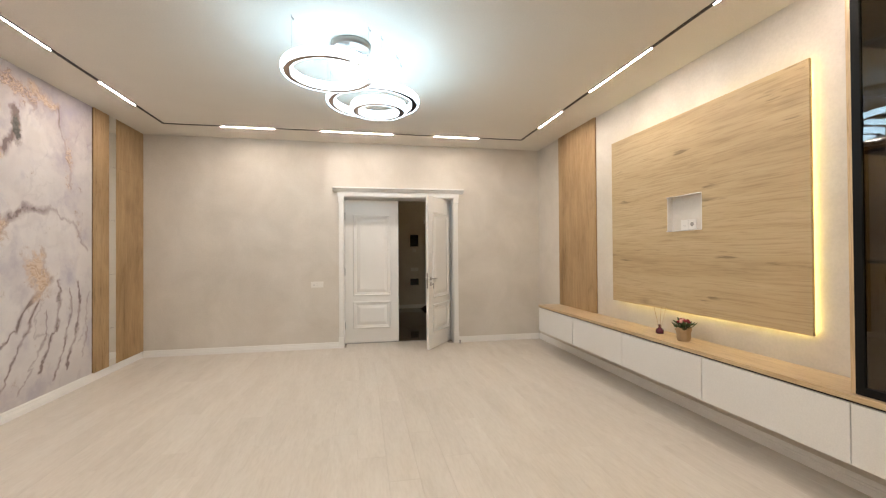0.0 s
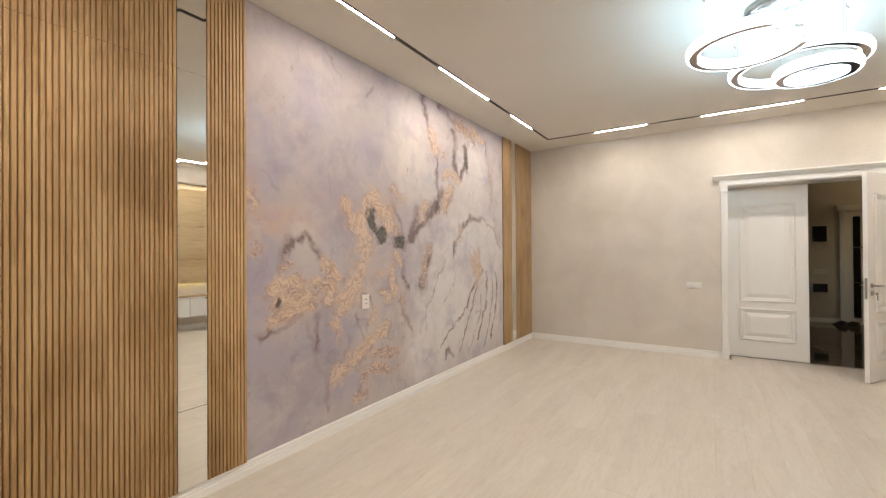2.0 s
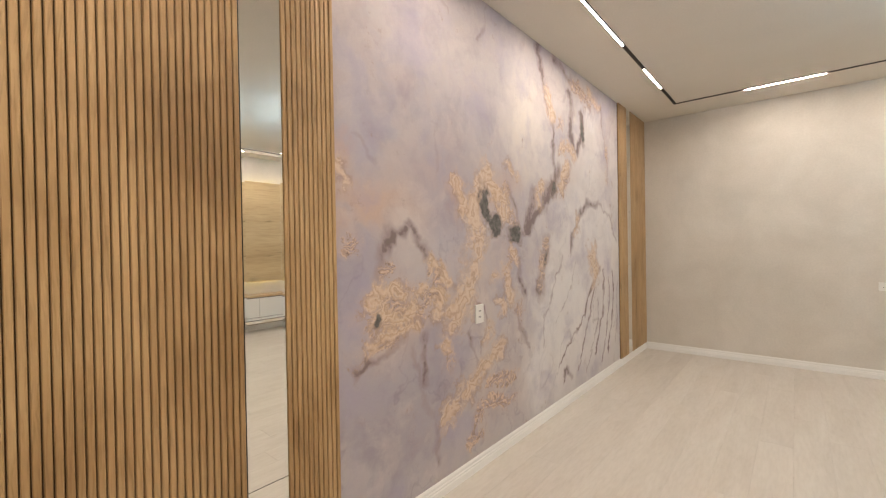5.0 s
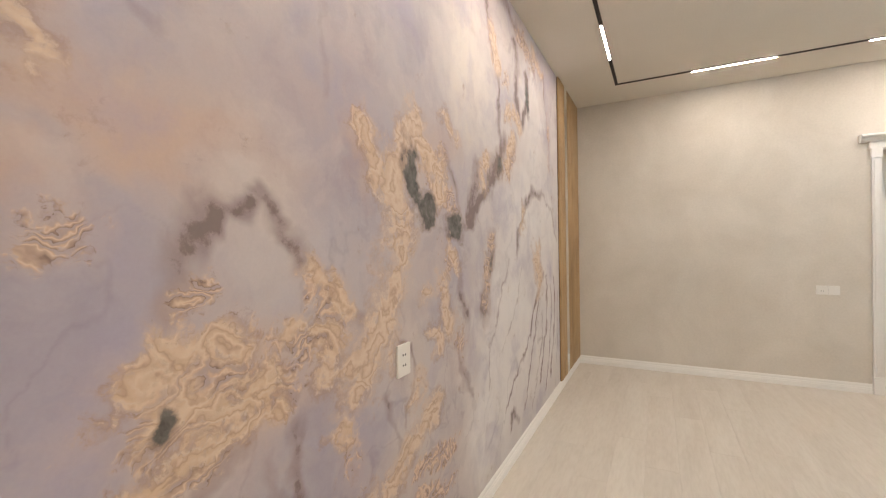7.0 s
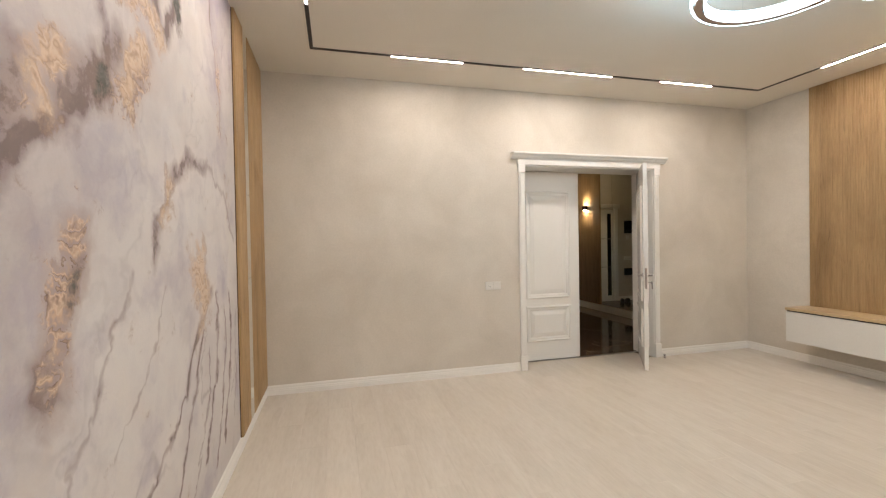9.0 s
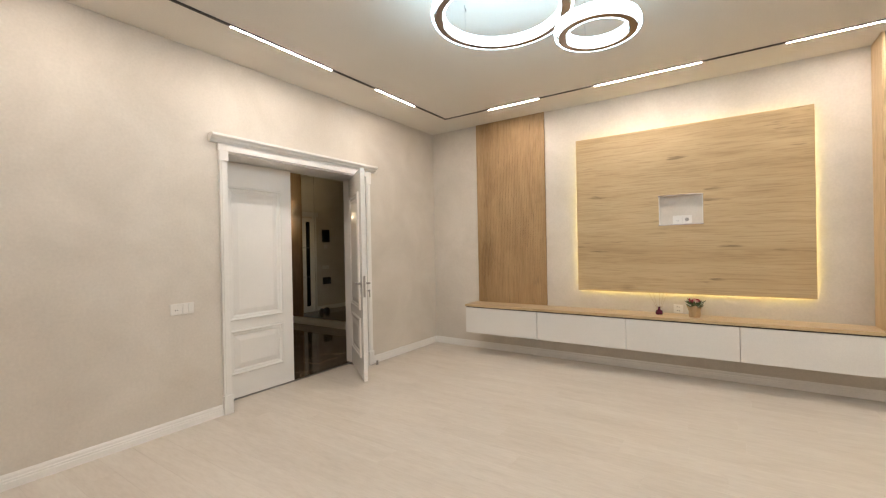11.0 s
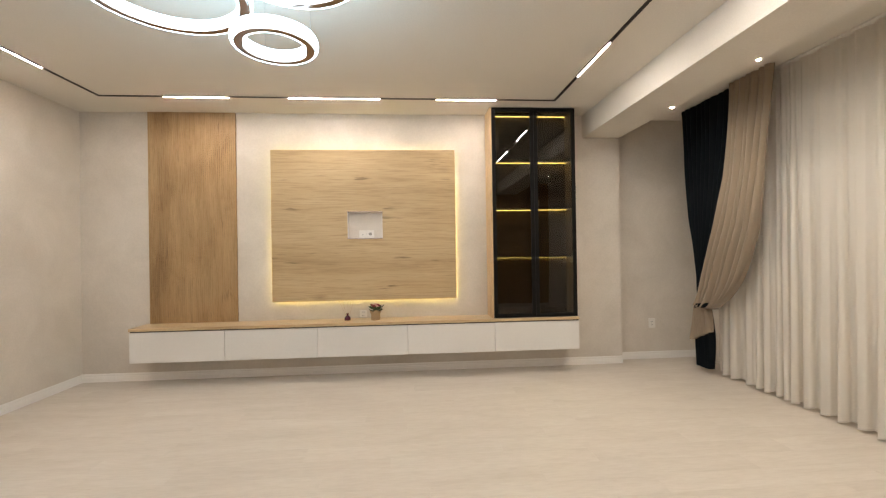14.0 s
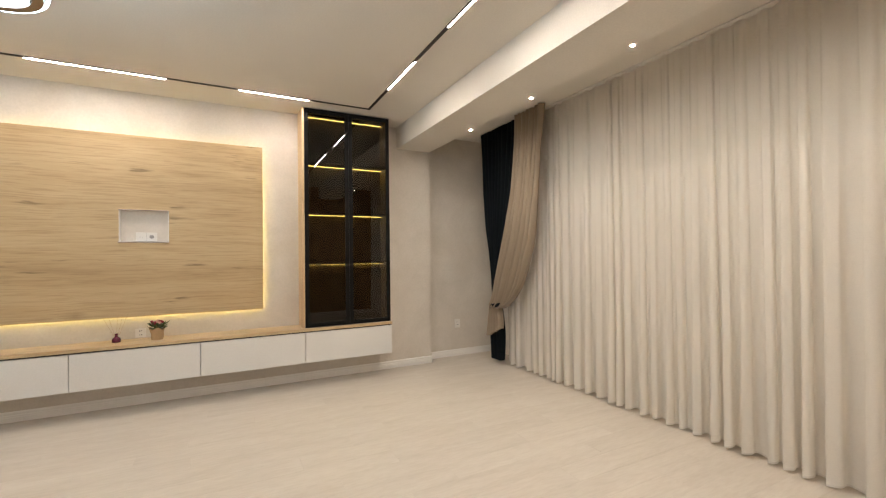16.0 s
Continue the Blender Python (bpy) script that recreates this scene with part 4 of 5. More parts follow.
def slat_panel(label, wall, sign, y0, y1, z0, z1, material, joint=None, backing=None, fill=0.415):
    """Rounded slats on a dark backing, on the wall plane x = wall."""
    p = thing("slat_panel", (wall, (y0 + y1) / 2, z0), label, "wall panel")
    part("backing", box(wall, wall + sign * 0.008, y0, y1, z0, z1), backing or M_GROOVE, p)
    n = max(1, round((y1 - y0) / PITCH))
    step = (y1 - y0) / n
    half, d, c = step * fill, 0.022 * sign, 0.003
    meshes = []
    for a, b in ([(z0, z1)] if joint is None else [(z0, joint - 0.001), (joint + 0.001, z1)]):
        prof = [(0.008 * sign, -half), (d - sign * c, -half), (d, -half + c), (d, half - c), (d - sign * c, half), (0.008 * sign, half)]
        bm = bmesh.new()
        extrude_profile([(x, y) for x, y in prof], "z", a - z0, b - z0, bm)
        me = bpy.data.meshes.new("slat")
        bm.to_mesh(me)
        bm.free()
        me.materials.append(material)
        meshes.append(me)
    for k in range(n):
        for me in meshes:
            s = new("slat", me)
            s.parent = p
            s.location = (0, y0 + (k + 0.5) * step - (y0 + y1) / 2, 0)
    return p


ZS = F + 0.088
slat_panel("wide vertical oak slat panel beside the mirror strip", 0, 1, -7.10, -5.366, ZS, H - 0.002, M_OAK_SLAT, 2.41)
slat_panel("narrow vertical oak slat panel beside the mural", 0, 1, -5.203, -4.956, ZS, H - 0.002, M_OAK_SLAT)
slat_panel("narrow vertical oak slat panel beside the mural", 0, 1, -1.077, -0.791, ZS, H - 0.002, M_OAK_SLAT_E)
slat_panel("vertical oak slat panel in the room corner", 0, 1, -0.649, -0.004, ZS, H - 0.002, M_OAK_SLAT_E, 2.41)
slat_panel("brown oak slat panel above the console", XR, -1, -1.698, -0.738, 0.608, H - 0.002, M_OAK_SLAT_E, None, M_BACKING_E, 0.465)


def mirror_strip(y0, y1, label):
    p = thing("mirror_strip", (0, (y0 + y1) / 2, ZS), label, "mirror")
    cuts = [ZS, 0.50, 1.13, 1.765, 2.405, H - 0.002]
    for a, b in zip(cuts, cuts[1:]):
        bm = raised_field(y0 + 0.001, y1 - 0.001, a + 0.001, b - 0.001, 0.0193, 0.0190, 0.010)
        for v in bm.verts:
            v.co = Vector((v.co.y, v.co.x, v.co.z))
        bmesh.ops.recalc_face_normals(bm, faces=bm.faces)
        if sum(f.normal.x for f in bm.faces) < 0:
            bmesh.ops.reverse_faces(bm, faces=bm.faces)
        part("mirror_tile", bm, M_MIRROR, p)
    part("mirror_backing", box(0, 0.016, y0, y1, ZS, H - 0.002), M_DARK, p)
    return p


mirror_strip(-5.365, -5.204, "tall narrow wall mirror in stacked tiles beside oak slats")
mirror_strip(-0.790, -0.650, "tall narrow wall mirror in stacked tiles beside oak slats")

# ---- east wall: backlit panel, console, display cabinet ----
TVX, TVY0, TVY1, TVZ0, TVZ1 = 5.69, -4.214, -2.094, 0.819, 2.567
NY0, NY1, NZ0, NZ1 = -3.356, -2.955, 1.534, 1.850


def tv_panel():
    p = thing("tv_wall_panel", (XR, (TVY0 + TVY1) / 2, TVZ0), "backlit oak wall panel with a small socket niche", "wall panel")
    bm = box(TVX, TVX + 0.02, TVY0, NY0, TVZ0, TVZ1)
    box(TVX, TVX + 0.02, NY1, TVY1, TVZ0, TVZ1, bm=bm)
    box(TVX, TVX + 0.02, NY0, NY1, TVZ0, NZ0, bm=bm)
    box(TVX, TVX + 0.02, NY0, NY1, NZ1, TVZ1, bm=bm)
    bmesh.ops.remove_doubles(bm, verts=bm.verts, dist=0.0001)
    part("oak_board", bm, M_OAK_TV, p, "pale knotty oak board")
    part("batten_frame", box(TVX + 0.02, XR, TVY0 + 0.10, TVY1 - 0.10, TVZ1 - 0.12, TVZ1 - 0.10), M_OAK_TV, p)
    part("batten_frame", box(TVX + 0.02, XR, TVY0 + 0.10, TVY1 - 0.10, TVZ0 + 0.10, TVZ0 + 0.12), M_OAK_TV, p)
    part("batten_frame", box(TVX + 0.02, XR, TVY0 + 0.10, TVY0 + 0.12, TVZ0 + 0.12, TVZ1 - 0.12), M_OAK_TV, p)
    part("batten_frame", box(TVX + 0.02, XR, TVY1 - 0.12, TVY1 - 0.10, TVZ0 + 0.12, TVZ1 - 0.12), M_OAK_TV, p)
    e, w = 0.030, 0.010
    zs = [(TVY0 + e, TVY1 - e, TVZ1 - e, TVZ1 - e + w), (TVY0 + e, TVY1 - e, TVZ0 + e - w, TVZ0 + e), (TVY0 + e - w, TVY0 + e, TVZ0 + e, TVZ1 - e), (TVY1 - e, TVY1 - e + w, TVZ0 + e, TVZ1 - e)]
    for a, b, c, d in zs:
        part("led_strip", box(TVX + 0.022, TVX + 0.027, a, b, c, d), M_GLOW_LED, p, "yellow LED strip behind the board")
    # niche lining
    t = 0.007
    part("niche_trim", box(TVX - 0.006, XR - 0.006, NY0 - 0.004, NY1 + 0.004, NZ1 - t, NZ1), M_CHROME, p, "aluminium niche edge")
    part("niche_trim", box(TVX - 0.006, XR - 0.006, NY0 - 0.004, NY1 + 0.004, NZ0, NZ0 + t), M_CHROME, p, "aluminium niche edge")
    part("niche_side", box(TVX + 0.001, XR - 0.006, NY0, NY0 + t, NZ0 + t, NZ1 - t), M_PLASTIC, p)
    part("niche_side", box(TVX + 0.001, XR - 0.006, NY1 - t, NY1, NZ0 + t, NZ1 - t), M_PLASTIC, p)
    part("niche_back", box(XR - 0.006, XR - 0.001, NY0, NY1, NZ0, NZ1), M_WALL, p)
    return p


tv_panel()

CX, CY0, CY1, CZ0, CZ1 = 5.41, -5.582, -0.708, 0.244, 0.562


def console():
    seams = [CY1, -1.681, -2.66, -3.636, -4.608, CY0]
    first = None
    for a, b in zip(seams, seams[1:]):
        u = thing("console_unit", (XR, (a + b) / 2, CZ0), "wall-hung cabinet unit with a matt white front", "cabinet", "wall-hung console units")
        part("carcass", box(CX + 0.02, XR, b + 0.0015, a - 0.0015, CZ0, CZ1 - 0.006), M_FRONT, u)
        part("flap_front", box(CX, CX + 0.0185, b + 0.003, a - 0.003, CZ0 - 0.002, CZ1, 0.0015), M_FRONT, u, "matt white handleless flap")
    top = thing("console_worktop", (XR, (CY0 + CY1) / 2, CZ1), "long oak worktop over the wall-hung console", "worktop")
    part("worktop_board", box(CX - 0.002, XR, CY0 - 0.004, CY1 + 0.006, 0.576, 0.606, 0.002), M_OAK_TOP, top)
    part("shadow_gap", box(CX + 0.022, XR, CY0, CY1, CZ1 - 0.005, 0.5755), M_TRACK, top, "dark recessed finger gap")


console()

KX, KY0, KY1, KZ0, KZ1 = 5.44, -5.578, -4.612, 0.607, 2.992
M_OAK_SIDE = wood("oak_cabinet_side", "z", ((0.46, 0.31, 0.17), (0.60, 0.43, 0.25), (0.66, 0.49, 0.30)), 0.5, 0.3)
M_SHELF, _, _b = start("dark_shelf", 0.5, 0, (0.03, 0.024, 0.02))
M_INSIDE = wood("smoked_slat", "z", ((0.075, 0.055, 0.038), (0.105, 0.078, 0.054), (0.13, 0.10, 0.07)), 0.95, 0.2)


def display_cabinet():
    k = thing("display_cabinet", (XR, (KY0 + KY1) / 2, KZ0), "tall display cabinet with smoked glass doors and lit shelves", "cabinet")
    mid = (KY0 + KY1) / 2
    part("side_panel", box(KX + 0.004, XR, KY1 + 0.001, KY1 + 0.023, KZ0, KZ1), M_OAK_SIDE, k, "pale oak side panel")
    part("side_panel", box(KX + 0.024, XR, KY0, KY0 + 0.018, KZ0, KZ1), M_OAK_SIDE, k, "pale oak side panel")
    part("top_panel", box(KX + 0.024, XR, KY0 + 0.018, KY1, KZ1 - 0.018, KZ1), M_SHELF, k)
    part("bottom_panel", box(KX + 0.024, XR, KY0 + 0.018, KY1, KZ0, KZ0 + 0.018), M_SHELF, k)
    back = part("back_panel", box(XR - 0.012, XR - 0.001, KY0 + 0.018, KY1 - 0.018, KZ0 + 0.018, KZ1 - 0.018), M_INSIDE, k, "dark ribbed back panel")
    n = 40
    step = (KY1 - KY0 - 0.04) / n
    me_src = extrude_profile([(0, -step * 0.36), (-0.006, -step * 0.28), (-0.006, step * 0.28), (0, step * 0.36)], "z", KZ0 + 0.02, KZ1 - 0.02)
    me = bpy.data.meshes.new("back_rib")
    me_src.to_mesh(me)
    me_src.free()
    me.materials.append(M_INSIDE)
    o = ORIGIN[k]
    for i in range(n):
        r = new("back_rib", me)
        r.parent = back
        r.location = Vector((XR - 0.012, KY0 + 0.02 + (i + 0.5) * step, 0)) - o
    levels = (1.286, 1.853, 2.418)
    for z in levels:
        part("shelf", box(KX + 0.05, XR - 0.02, KY0 + 0.02, KY1 - 0.02, z, z + 0.018, 0.001), M_SHELF, k, "dark shelf with an LED edge")
    for z in levels + (KZ1 - 0.018,):
        for a, b in ((KY0 + 0.022, KY1 - 0.022),):
            part("shelf_led", box(XR - 0.046, XR - 0.030, a, b, z - 0.006, z - 0.0005), M_GLOW_SHELF, k, "thin yellow LED line")
    f = 0.042
    for a, b in ((KY0 + 0.001, mid - 0.001), (mid + 0.001, KY1 - 0.001)):
        d = part("glass_door", box(KX + 0.008, KX + 0.012, a + f * 0.6, b - f * 0.6, KZ0 + f, KZ1 - f), M_GLASS, k, "smoked glass door")
        d.visible_shadow = False
        part("door_stile", box(KX, KX + 0.022, a, a + f, KZ0 + 0.002, KZ1, 0.0015), M_BLACK, d)
        part("door_stile", box(KX, KX + 0.022, b - f, b, KZ0 + 0.002, KZ1, 0.0015), M_BLACK, d)
        part("door_rail", box(KX, KX + 0.022, a + f, b - f, KZ0 + 0.002, KZ0 + f + 0.004, 0.0015), M_BLACK, d)
        part("door_rail", box(KX, KX + 0.022, a + f, b - f, KZ1 - f, KZ1, 0.0015), M_BLACK, d)
    return k


display_cabinet()

# ---- sockets and switches ----
def plate(name, label, w, h, kind, category):
    """A wall plate in its own frame, facing -y, centred on the origin."""
    p = thing(name, (0, 0, 0), label, category)
    part("cover", box(-w / 2, w / 2, -0.009, 0, -h / 2, h / 2, 0.003), M_PLASTIC, p)
    if kind == "four":
        for z in (-0.019, 0.019):
            bm = bmesh.new()
            for x in (-0.008, 0.008):
                box(x - 0.0035, x + 0.0035, -0.0096, -0.008, z - 0.003, z + 0.003, bm=bm)
                box(x - 0.001, x + 0.001, -0.0096, -0.008, z - 0.005, z + 0.004, bm=bm)
            part("pin_holes", bm, M_DARK, p)
    if kind in ("switch", "tvset"):
        part("divider", box(-0.0006, 0.0006, -0.0095, -0.008, -h / 2 + 0.004, h / 2 - 0.004), M_STEEL, p)
        bm = bmesh.new()
        for x in (-w / 4 - 0.008, -w / 4 + 0.008):
            box(x - 0.002, x + 0.002, -0.0096, -0.008, -0.012, -0.004, bm=bm)
        part("pin_holes", bm, M_DARK, p)
    if kind == "switch":
        for x0, x1 in ((0.006, w / 4 - 0.001), (w / 4 + 0.001, w / 2 - 0.006)):
            part("rocker", box(x0, x1, -0.0115, -0.008, -h / 2 + 0.009, h / 2 - 0.009, 0.0015), M_PLASTIC, p)
    if kind == "tvset":
        bm = lathe([(0.019, 0), (0.019, 0.001), (0.016, 0.0012)], (w / 4, -0.009, 0), 24, axis="y")
        part("round_socket", bm, M_STEEL, p, "round socket insert")
        bm = box(w / 4 - 0.010, w / 4 - 0.006, -0.0115, -0.009, -0.002, 0.002)
        box(w / 4 + 0.006, w / 4 + 0.010, -0.0115, -0.009, -0.002, 0.002, bm=bm)
        part("pin_holes", bm, M_DARK, p)
    return p


plate("wall_switch", "white double switch and socket plate by the door", 0.172, 0.086, "switch", "switch").matrix_basis = pose(2.284, 0, 0.908)
s = plate("wall_socket", "white four-pin wall socket on the marble mural", 0.086, 0.12, "four", "socket")
s.matrix_basis = pose(0.003, -3.868, 0.957, 0, 0, 90)
plate("worktop_socket", "square white wall socket above the oak worktop", 0.086, 0.086, "four", "socket").matrix_basis = pose(XR, -3.117, 0.657, 0, 0, -90)
copy_thing(s, pose(XRECESS, -6.727, 0.418, 0, 0, -90))["label"] = "white wall socket low in the window bay"
plate("niche_socket", "white double socket plate inside the panel niche", 0.172, 0.086, "tvset", "socket").matrix_basis = pose(XR - 0.006, -3.168, 1.590, 0, 0, -90)

# ---- downlights in the window bay ----
def downlight(x, y):
    d = thing("downlight", (x, y, ZBEAM), "small round recessed ceiling downlight, lit", "lamp", "downlights under the beam")
    part("bezel", lathe_ring(0.0115, 0.026, ZBEAM - 0.005, ZBEAM, (x, y), 32), M_PLASTIC, d)
    part("lens", lathe([(0.0005, -0.0055)] + [(0.011 * math.sin(k * math.pi / 12), -0.0005 - 0.005 * math.cos(k * math.pi / 12)) for k in range(1, 7)] + [(0.0005, -0.0005)], (x, y, ZBEAM), 24), M_GLOW_SPOT, d, "glowing lens")
    return d


# x 1.57 and 0.55 are unseen, added along the row to brighten the curtain
for x in (4.63, 3.61, 2.59, 1.57, 0.55):
    downlight(x, -6.22)

# ---- curtains ----
def cloth(name, rows, material, parent, label=""):
    """A grid of points, thickened slightly."""
    a = np.array(rows)
    n, m = a.shape[:2]
    i = np.arange(n * m).reshape(n, m)
    quads = np.stack([i[:-1, :-1], i[1:, :-1], i[1:, 1:], i[:-1, 1:]], -1).reshape(-1, 4)
    me = bpy.data.meshes.new(name)
    me.from_pydata((a.reshape(-1, 3) - np.array(ORIGIN[parent])).tolist(), [], quads.tolist())
    me.materials.append(material)
    me.polygons.foreach_set("use_smooth", [True] * len(me.polygons))
    ob = new(name, me)
    ob.parent = parent
    ORIGIN[ob] = ORIGIN[parent]
    if label:
        tagged(ob, label)
    return ob


SY = -7.06


def sheer():
    c = thing("sheer_curtain", (2.5, SY, F), "long cream sheer curtain hanging in soft folds", "curtain")
    nx, rnd = 1500, np.random.RandomState(8)
    u = np.linspace(0, 1, nx)
    phase = np.cumsum(0.5 + 1.0 * np.interp(u, np.linspace(0, 1, 70), rnd.rand(70)))
    phase *= 2 * math.pi * 42 / phase[-1]
    swell = 0.65 + 0.7 * np.interp(u, np.linspace(0, 1, 48), rnd.rand(48))
    slow = np.interp(u, np.linspace(0, 1, 24), rnd.rand(24)) - 0.5
    rows = []
    for k in range(19):
        v = k / 18
        z = F + 0.020 + (H - 0.012 - F - 0.020) * v
        lean = phase + 0.5 * slow * (1 - v) * 4
        amp = (0.014 + 0.026 * (1 - v) ** 1.8) * swell
        y = SY + amp * np.sin(lean) + 0.004 * np.sin(2.6 * lean + 3 * v) + 0.03 * slow * (1 - v)
        x = 0.06 + u * 5.10 - (0.004 + 0.010 * (1 - v)) * swell * np.sin(2 * lean)
        lift = 0.012 * np.cos(lean) * swell + 0.010 * slow
        rows.append(np.stack([x, y, np.full(nx, z) + lift * (k == 0)], -1))
    cloth("curtain_cloth", rows, M_SHEER, c)
    hem = [np.array(rows[0]) + (0, 0, dz) + np.array((0, 0.002, 0)) for dz in (0.0, 0.012)]
    cloth("hem", hem, M_HEM, c, "stitched bottom hem")
    part("ceiling_rail", box(0.03, 5.72, SY - 0.05, SY + 0.05, H - 0.010, H), M_PLASTIC, c, "flat white ceiling curtain rail")
    return c


M_HEM = fabric("voile_hem", (0.84, 0.80, 0.74), 0.9, 0.2, 300.0)
sheer()


def curve(knots, z):
    zs = [k[0] for k in knots]
    xs = [k[1] for k in knots]
    t = np.interp(z, zs, xs)
    e = 0.07
    return (np.interp(z - e, zs, xs) + np.interp(z + e, zs, xs) + 2 * t) / 4


def drape(name, left, right, z0, z1, folds, depth, y, material, parent, label, skew=None, seed=1):
    """Gathered cloth between two side edges, whose folds tighten where it narrows."""
    rnd = np.random.RandomState(seed)
    u = np.linspace(0, 1, folds * 14)
    warp = np.interp(u, np.linspace(0, 1, folds + 1), np.linspace(0, 1, folds + 1) + np.r_[0, 0.5 * (rnd.rand(folds - 1) - 0.5), 0] / folds)
    rows = []
    for z in np.linspace(z0, z1, 44):
        a, b = curve(left, z), curve(right, z)
        w = abs(b - a)
        amp = depth * np.clip(0.34 / max(w, 0.06), 0.8, 1.5) * (0.75 + 0.25 * math.sin(2 * z))
        drop = skew(u, z) if skew else 0
        rows.append(np.stack([a + (b - a) * u + 0.01 * np.sin(6.28 * folds * warp + 1.0), y + amp * np.sin(2 * math.pi * folds * warp + 0.5 * math.sin(z * 1.7)) + 0.006 * np.sin(17 * u + 4 * z), np.full(u.shape, z) + drop], -1))
    return cloth(name, rows, material, parent, label)


def side_curtains():
    c = thing("black_curtain", (5.25, -6.93, 0), "black velvet curtain tied back to the wall side", "curtain")
    drape("curtain_cloth", [(F, 5.30), (0.40, 5.31), (0.66, 5.265), (0.80, 5.265), (1.10, 5.28), (1.66, 5.42), (2.30, 5.505), (2.99, 5.545)],
          [(F, 5.12), (0.40, 5.10), (0.66, 5.14), (0.80, 5.19), (1.10, 5.12), (1.66, 4.90), (2.30, 4.72), (2.99, 4.62)], F + 0.07, 2.985, 11, 0.030, -6.935, M_NAVY, c, "", seed=3)
    bm = lathe([(0.088, -0.024), (0.097, -0.022), (0.100, 0.0), (0.097, 0.022), (0.088, 0.024)], (0, 0, 0), 28)
    for v in bm.verts:
        q = v.co.copy()
        v.co = Vector((5.15 + q.x * 1.30, -6.885 + q.y * 0.72, 0.735 + q.z - 0.20 * q.x))
    part("tieback", bm, M_NAVY, c, "black velvet tieback band", True)
    t = thing("taupe_curtain", (4.8, -6.87, 0), "taupe satin curtain swept aside and tied back", "curtain")

    def sweep(u, z):
        s = np.clip((z - 0.74) / 0.5, 0, 1)
        return -0.10 * np.sin(math.pi * u) * (1 - s) * np.clip((z - 0.70) / 0.1, 0, 1)
    drape("curtain_cloth", [(0.735, 5.20), (0.80, 5.21), (0.88, 5.174), (1.07, 5.12), (1.37, 5.016), (1.64, 4.92), (2.09, 4.79), (2.84, 4.70), (2.99, 4.69)],
          [(0.735, 5.06), (0.75, 4.92), (0.86, 4.75), (1.06, 4.565), (1.25, 4.48), (1.55, 4.376), (2.08, 4.308), (2.84, 4.204), (2.99, 4.19)], 0.735, 2.985, 7, 0.050, -6.865, M_TAUPE, t, "", sweep, 5)

    def ragged(u, z):
        return -0.16 * (1 - u) * np.clip((0.70 - z) / 0.22, 0, 1)
    drape("curtain_tail", [(0.48, 5.345), (0.60, 5.29), (0.74, 5.235)], [(0.48, 5.00), (0.60, 5.0), (0.74, 5.06)], 0.48, 0.75, 5, 0.022, -6.865, M_TAUPE, t, "loose taupe tail below the tieback", ragged, 7)


side_curtains()

# ---- things on the worktop ----
M_WINE, _, _b = start("wine_glass_bottle", 0.12, 0, (0.09, 0.012, 0.03))
M_REED, _, _b = start("rattan_reed", 0.7, 0, (0.42, 0.30, 0.17))
M_SACK = fabric("kraft_wrap", (0.47, 0.33, 0.19), 0.85, 0.0, 220.0)
M_LEAF = mottled("leaf_green", (0.035, 0.06, 0.02), (0.08, 0.11, 0.04), 0.55, 30.0)
M_PETAL = mottled("petal_red", (0.22, 0.012, 0.03), (0.36, 0.03, 0.05), 0.6, 40.0)
M_PETAL2 = mottled("petal_pink", (0.55, 0.28, 0.27), (0.66, 0.38, 0.34), 0.6, 40.0)
ZT = 0.606


def reed_diffuser(x, y):
    d = thing("reed_diffuser", (x, y, ZT), "small wine-red reed diffuser bottle with thin sticks", "reed diffuser")
    part("bottle", lathe([(0.0005, 0), (0.030, 0.0), (0.034, 0.004), (0.034, 0.030), (0.028, 0.042), (0.014, 0.050), (0.011, 0.056), (0.011, 0.072), (0.014, 0.074), (0.014, 0.080), (0.0005, 0.080)], (x, y, ZT), 28), M_WINE, d, "wine-red glass bottle", True)
    for k, (dx, dy) in enumerate(((0.02, 0.10), (-0.01, 0.055), (0.012, -0.006), (-0.02, -0.05), (0.004, -0.085))):
        part("reed", tube([(x, y, ZT + 0.01), (x + dx * 0.4, y + dy * 0.4, ZT + 0.10), (x + dx, y + dy, ZT + 0.225 + 0.008 * k)], 0.0013, steps=5), M_REED, d)


